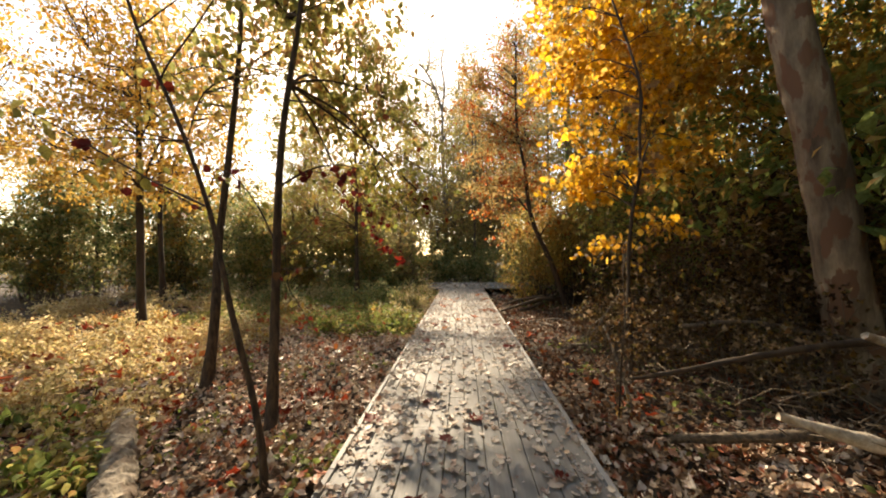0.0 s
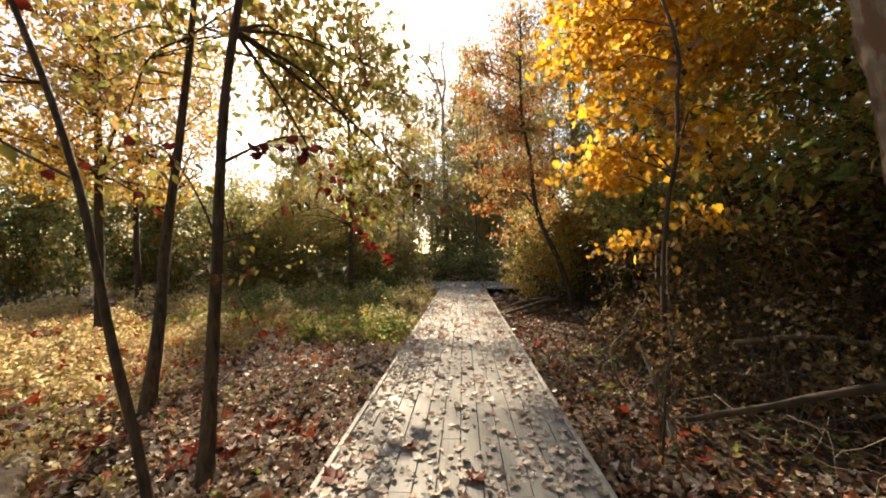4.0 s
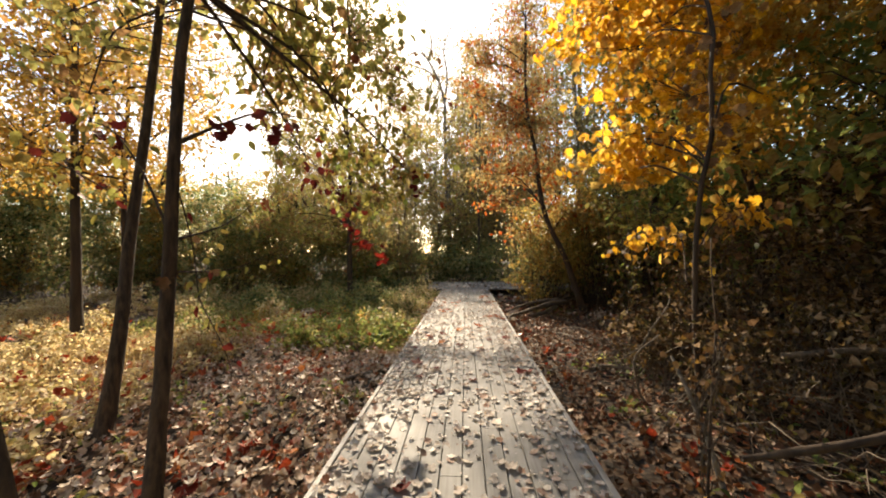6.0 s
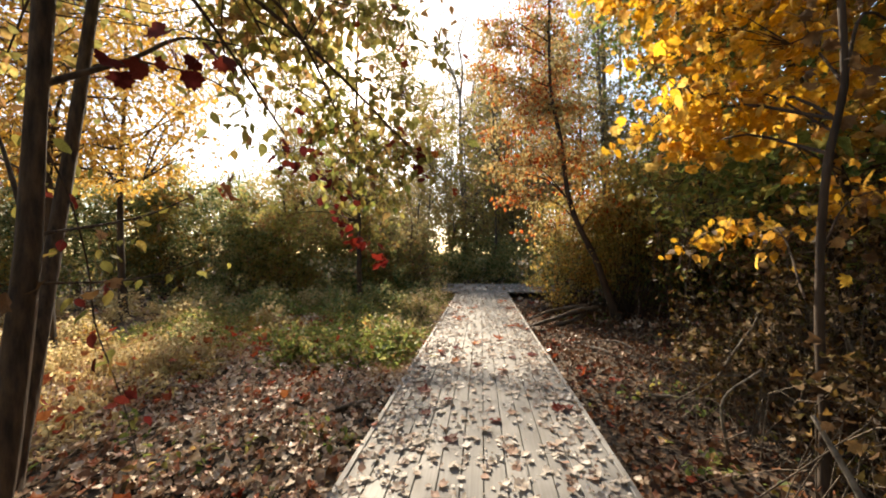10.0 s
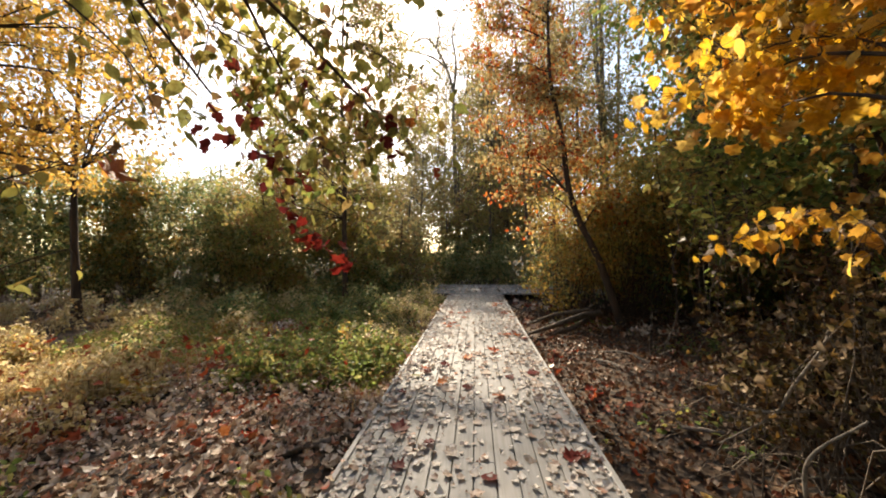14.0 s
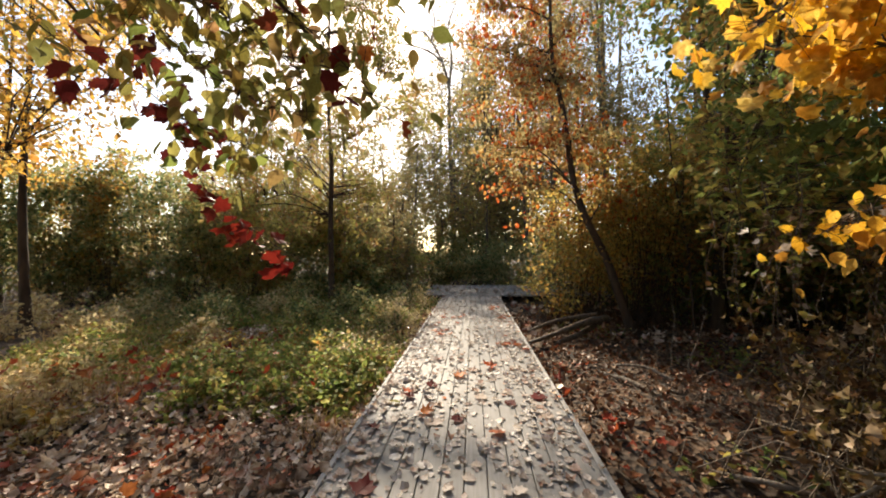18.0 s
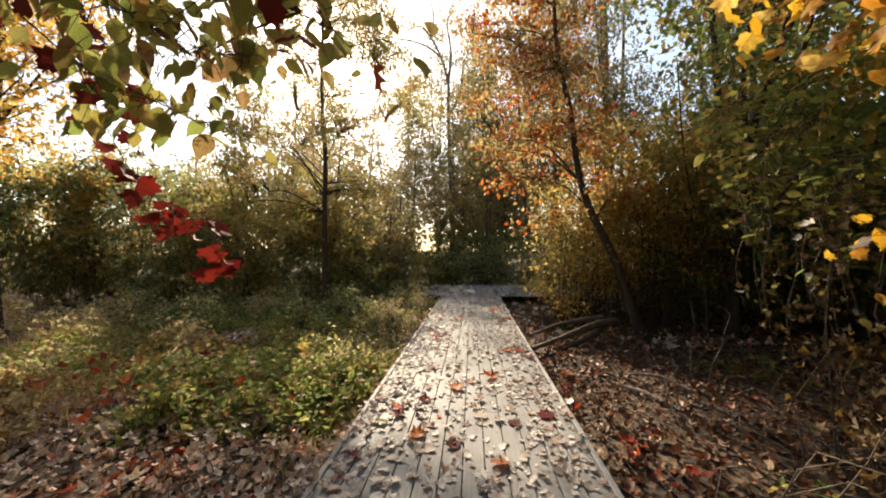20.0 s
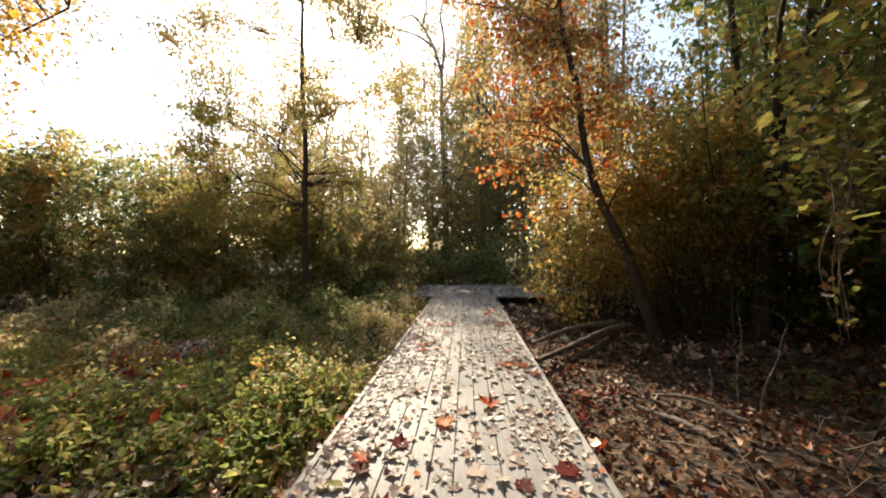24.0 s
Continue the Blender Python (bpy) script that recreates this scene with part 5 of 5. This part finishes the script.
for line, n in (([(5.2, 10.9, 3.0), (3.3, 7.6, 2.75), (2.6, 7.1, 2.3), (2.35, 6.9, 1.95)], 60), ([(5.2, 10.9, 2.4), (3.3, 7.4, 2.15), (2.7, 6.9, 1.8), (2.45, 6.7, 1.5)], 60), ([(5.2, 10.9, 2.0), (3.5, 7.2, 1.8), (3.0, 6.6, 1.6), (2.8, 6.4, 1.3)], 50), ([(5.2, 10.9, 3.4), (3.0, 7.3, 3.3), (2.4, 6.9, 2.9)], 50)):
    spray(GREEN_TREE, GB, line, [0.014, 0.009, 0.006, 0.003], BARK_DARK, [(0.35, 1, int(1.4 * n), 0.085, GREEN_ONE, 4, 0.2)], -0.25)
for x, y, z, drop in ((2.55, 6.9, 2.0, 1.0), (2.7, 7.0, 1.7, 0.8), (3.0, 7.1, 2.2, 1.3), (2.75, 7.6, 2.3, 1.5), (3.05, 7.9, 2.1, 1.5), (2.48, 7.45, 1.9, 1.0), (3.3, 8.2, 2.4, 1.9), (3.6, 7.8, 2.2, 1.7), (2.9, 7.45, 1.6, 1.2)):
    vine = bent_tube("hanging_vine", [(x, y, z), (x + 0.03, y - 0.02, z - 0.3 * drop), (x - 0.03, y + 0.02, z - 0.65 * drop), (x + 0.02, y, z - drop)], [0.006, 0.005, 0.003], TWIG_TAN, "dry vine hanging from the green tree with shrivelled leaves", "vine", 5, 0.1, 0.06)
    for n in range(18):
        leaf_at(vine, Vector((rng.normal(0, 0.04), rng.normal(0, 0.04), -drop * rng.uniform(0.05, 1))), rng.uniform(0.035, 0.066), (BROWN_ONE, GREEN_ONE, BROWN_ONE, GREEN_ONE, PALE_ONE)[n % 5], (0, 4, 2)[n % 3], -0.9)

seedling = bent_tube("seedling", [(-1.67, 8.06, -0.26), (-1.69, 8.06, -0.1), (-1.67, 8.07, 0.08)], [0.004, 0.003, 0.002], TWIG_TAN, "small seedling with yellow-green leaves beside the boardwalk", "seedling", 5, 0.05, 0.04)
for n in range(9):
    leaf_at(seedling, Vector((rng.normal(0, 0.05), rng.normal(0, 0.05), 0.06 + 0.03 * n)), rng.uniform(0.07, 0.1), OLIVE_ONE if n % 3 else YELLOW_ONE, 4, -0.7)

# ---- boardwalk ----
GAP, BOARD_W, HALF = 0.006, 0.1385, 0.867
walkway = thing("boardwalk", (0, 0, 0), "straight boardwalk of weathered grey lengthwise boards strewn with leaves", "boardwalk", kind="structure")


def plank(length, width, thick, chamfer=0.004):
    """A board along y with eased top edges; its top is at z = 0."""
    a, c = width / 2, chamfer
    prof = [(-a, -thick), (a, -thick), (a, -c), (a - c, 0), (-a + c, 0), (-a, -c)]
    v = [(x, y, z) for y in (0, length) for x, z in prof]
    q = [(i, (i + 1) % 6, (i + 1) % 6 + 6, i + 6) for i in range(6)]
    caps = [(0, 5, 4, 3), (0, 3, 2, 1), (6, 9, 10, 11), (6, 7, 8, 9)]
    return np.array(v), np.array(q + caps)[:, ::-1]


PLANKS = {}


def plank_mesh(length, width, thick, mat):
    key = (round(length, 3), width, thick)
    if key not in PLANKS:
        PLANKS[key] = mesh_data("board", *plank(key[0], width, thick), mat, False)
    return PLANKS[key]


END, START = 15.15, -2.6
for c in range(12):
    x = -HALF + BOARD_W / 2 + c * (BOARD_W + GAP) + 0.003
    y = START - (c * 7 % 5) * 0.61
    while y < END:
        length = min(3.05, END - y)
        if length > 0.2:
            part("board", plank_mesh(length - 0.004, BOARD_W, 0.032, DECK), walkway, at=pose(x, y, rng.normal(0, 0.0012), 0, rng.normal(0, 0.2)))
        y += 3.05
for s in (-1, 1):
    y = START
    while y < END:
        length = min(2.44, END - y)
        part("edge_timber", plank_mesh(length - 0.006, 0.04, 0.15, DECK_EDGE), walkway, at=pose(s * (HALF + 0.018), y, 0.016 + rng.normal(0, 0.002), 0, rng.normal(0, 0.6), rng.normal(0, 0.05)))
        y += 2.44
for y in np.arange(START + 0.3, END, 1.22):
    part("joist", plank_mesh(1.7, 0.05, 0.12, DECK_EDGE), walkway, at=pose(0.85, y, -0.034, 0, 0, 90))
junction = thing("boardwalk_junction", (0, 0, 0), "wide weathered platform where the boardwalk meets a cross path", "boardwalk", kind="structure")
for k in range(24):
    y = 15.2 + k * 0.145
    for x0, x1 in ((-1.6, 1.0 + 0.9 * (k % 3)), (1.0 + 0.9 * (k % 3), 5.2)):
        part("board", plank_mesh(x1 - x0 - 0.004, 0.1385, 0.032, DECK), junction, at=pose(x1, y + 0.07, rng.normal(0, 0.0015), 0, 0, 90))
part("edge_timber", plank_mesh(6.8, 0.04, 0.16, DECK_EDGE), junction, at=pose(5.2, 18.7, -0.002, 0, 0, 90))
part("edge_timber", plank_mesh(3.5, 0.04, 0.16, DECK_EDGE), junction, at=pose(-1.625, 15.2, -0.002))

# ---- leaves on the boardwalk ----
heap = thing("leaf_scatter", (0, 0, 0), "dry pale leaves scattered over the boardwalk", "leaf litter", kind="stuff")
for k, shape in enumerate(RAGGED + [LOBED[0]]):
    n = 1650
    heart = 0.3 + 14.7 * rng.uniform(size=(n // 10, 1)) ** 1.15
    y = np.clip((heart + rng.normal(0, 0.16, (n // 10, 10))).ravel(), 0.3, 15.0)
    x = np.where(rng.uniform(size=n) < 0.55, rng.uniform(-0.86, 0.86, n), 0.86 * np.sign(rng.normal(size=n)) * rng.uniform(0.3, 1, n) ** 0.5)
    x = np.clip(np.where(rng.uniform(size=n) < 0.45, np.repeat(x[::10], 10) + rng.normal(0, 0.09, n), x), -0.86, 0.86)
    p = np.column_stack([x, y, rng.uniform(0.005, 0.012, n)])
    part_stuff("fallen_leaves", leaves("fallen_leaves", p, 0.043, (shape[0] * [1, 1, 0.6], shape[1]), DECK_LITTER, 0.0, 0.22, 0.5), heap)
    p = np.column_stack([rng.uniform(-0.84, 0.84, 130), rng.uniform(-2.3, 0.4, 130), rng.uniform(0.005, 0.012, 130)])
    part_stuff("fallen_leaves", leaves("fallen_leaves", p, 0.05, shape, DECK_LITTER, 0.0, 0.2), heap)
    y = 0.4 + 14.4 * rng.uniform(size=60)
    x = np.where(rng.uniform(size=60) < 0.7, -1, 1) * (0.9 + rng.normal(0, 0.06, 60))
    part_stuff("fallen_leaves", leaves("fallen_leaves", np.column_stack([x, y, np.where(np.abs(x) < 0.91, 0.024, -0.03)]), 0.055, shape, LITTER, 0.0, 0.3, 0.35), heap)
    p = np.column_stack([rng.uniform(-1.5, 5, 130), rng.uniform(15.2, 18.6, 130), rng.uniform(0.004, 0.012, 130)])
    part_stuff("fallen_leaves", leaves("fallen_leaves", p, 0.09, shape, DECK_LITTER, 0.0, 0.2), heap)


def fallen(x, y, size, mat, k, label, tip=0.0):
    ob = new("fallen_leaf", leaf_mesh(mat, k))
    ob.matrix_basis = Matrix.LocRotScale((x, y, 0.009), Euler((tip + rng.normal(0, 0.06), rng.normal(0, 0.08), rng.uniform(0, 6.28))), (size, size, size * 0.8))
    return tagged(ob, label, "leaf", "fallen leaves on the boardwalk")


RED_LABEL, PALE_LABEL = "curled red maple leaf lying on the boards", "dry pale brown maple leaf lying on the boards"
for x, y, size, mat, k in ((0.32, 7.95, 0.17, RUST_ONE, 3), (-0.14, 7.61, 0.14, RUST_ONE, 2), (-0.54, 7.16, 0.13, RUST_ONE, 1), (-0.37, 7.29, 0.13, MAROON_ONE, 1), (-0.2, 7.04, 0.05, RUST_ONE, 0), (0.12, 7.02, 0.13, PALE_ONE, 0), (0.29, 7.04, 0.1, PALE_ONE, 2), (0.67, 7.05, 0.16, MAROON_ONE, 0), (-0.39, 6.7, 0.13, RUST_ONE, 3),
                           (-0.03, 6.6, 0.12, MAROON_ONE, 0), (0.22, 6.45, 0.13, RUST_ONE, 0), (-0.62, 6.91, 0.1, OLIVE_ONE, 4), (-0.41, 8.27, 0.1, RUST_ONE, 1), (0.03, 7.79, 0.11, PALE_ONE, 1)):
    fallen(x, y, size, mat, k, {OLIVE_ONE: "yellow-green leaf lying on the boards", PALE_ONE: PALE_LABEL}.get(mat, RED_LABEL), 0.15)
for n in range(40):
    cx, cy = ((-0.5, 9.75), (0.67, 11.3), (-0.41, 11.05), (0.71, 9.1), (0.62, 12.4))[n % 5]
    fallen(float(np.clip(cx + rng.normal(0, 0.13), -0.82, 0.82)), cy + rng.normal(0, 0.25), rng.uniform(0.08, 0.13), RUST_ONE, n % 4, RED_LABEL, 0.1)
for n in range(20):
    fallen(rng.uniform(-0.8, 0.8), rng.uniform(1.2, 7.5), rng.uniform(0.09, 0.15), MAROON_ONE, n % 4, "dark red maple leaf lying on the boards", 0.1)
for n in range(190):
    fallen(rng.uniform(-0.84, 0.84), 1.2 + 8 * rng.uniform() ** 1.2, rng.uniform(0.05, 0.1), PALE_ONE, n % 4, PALE_LABEL, 0.12)
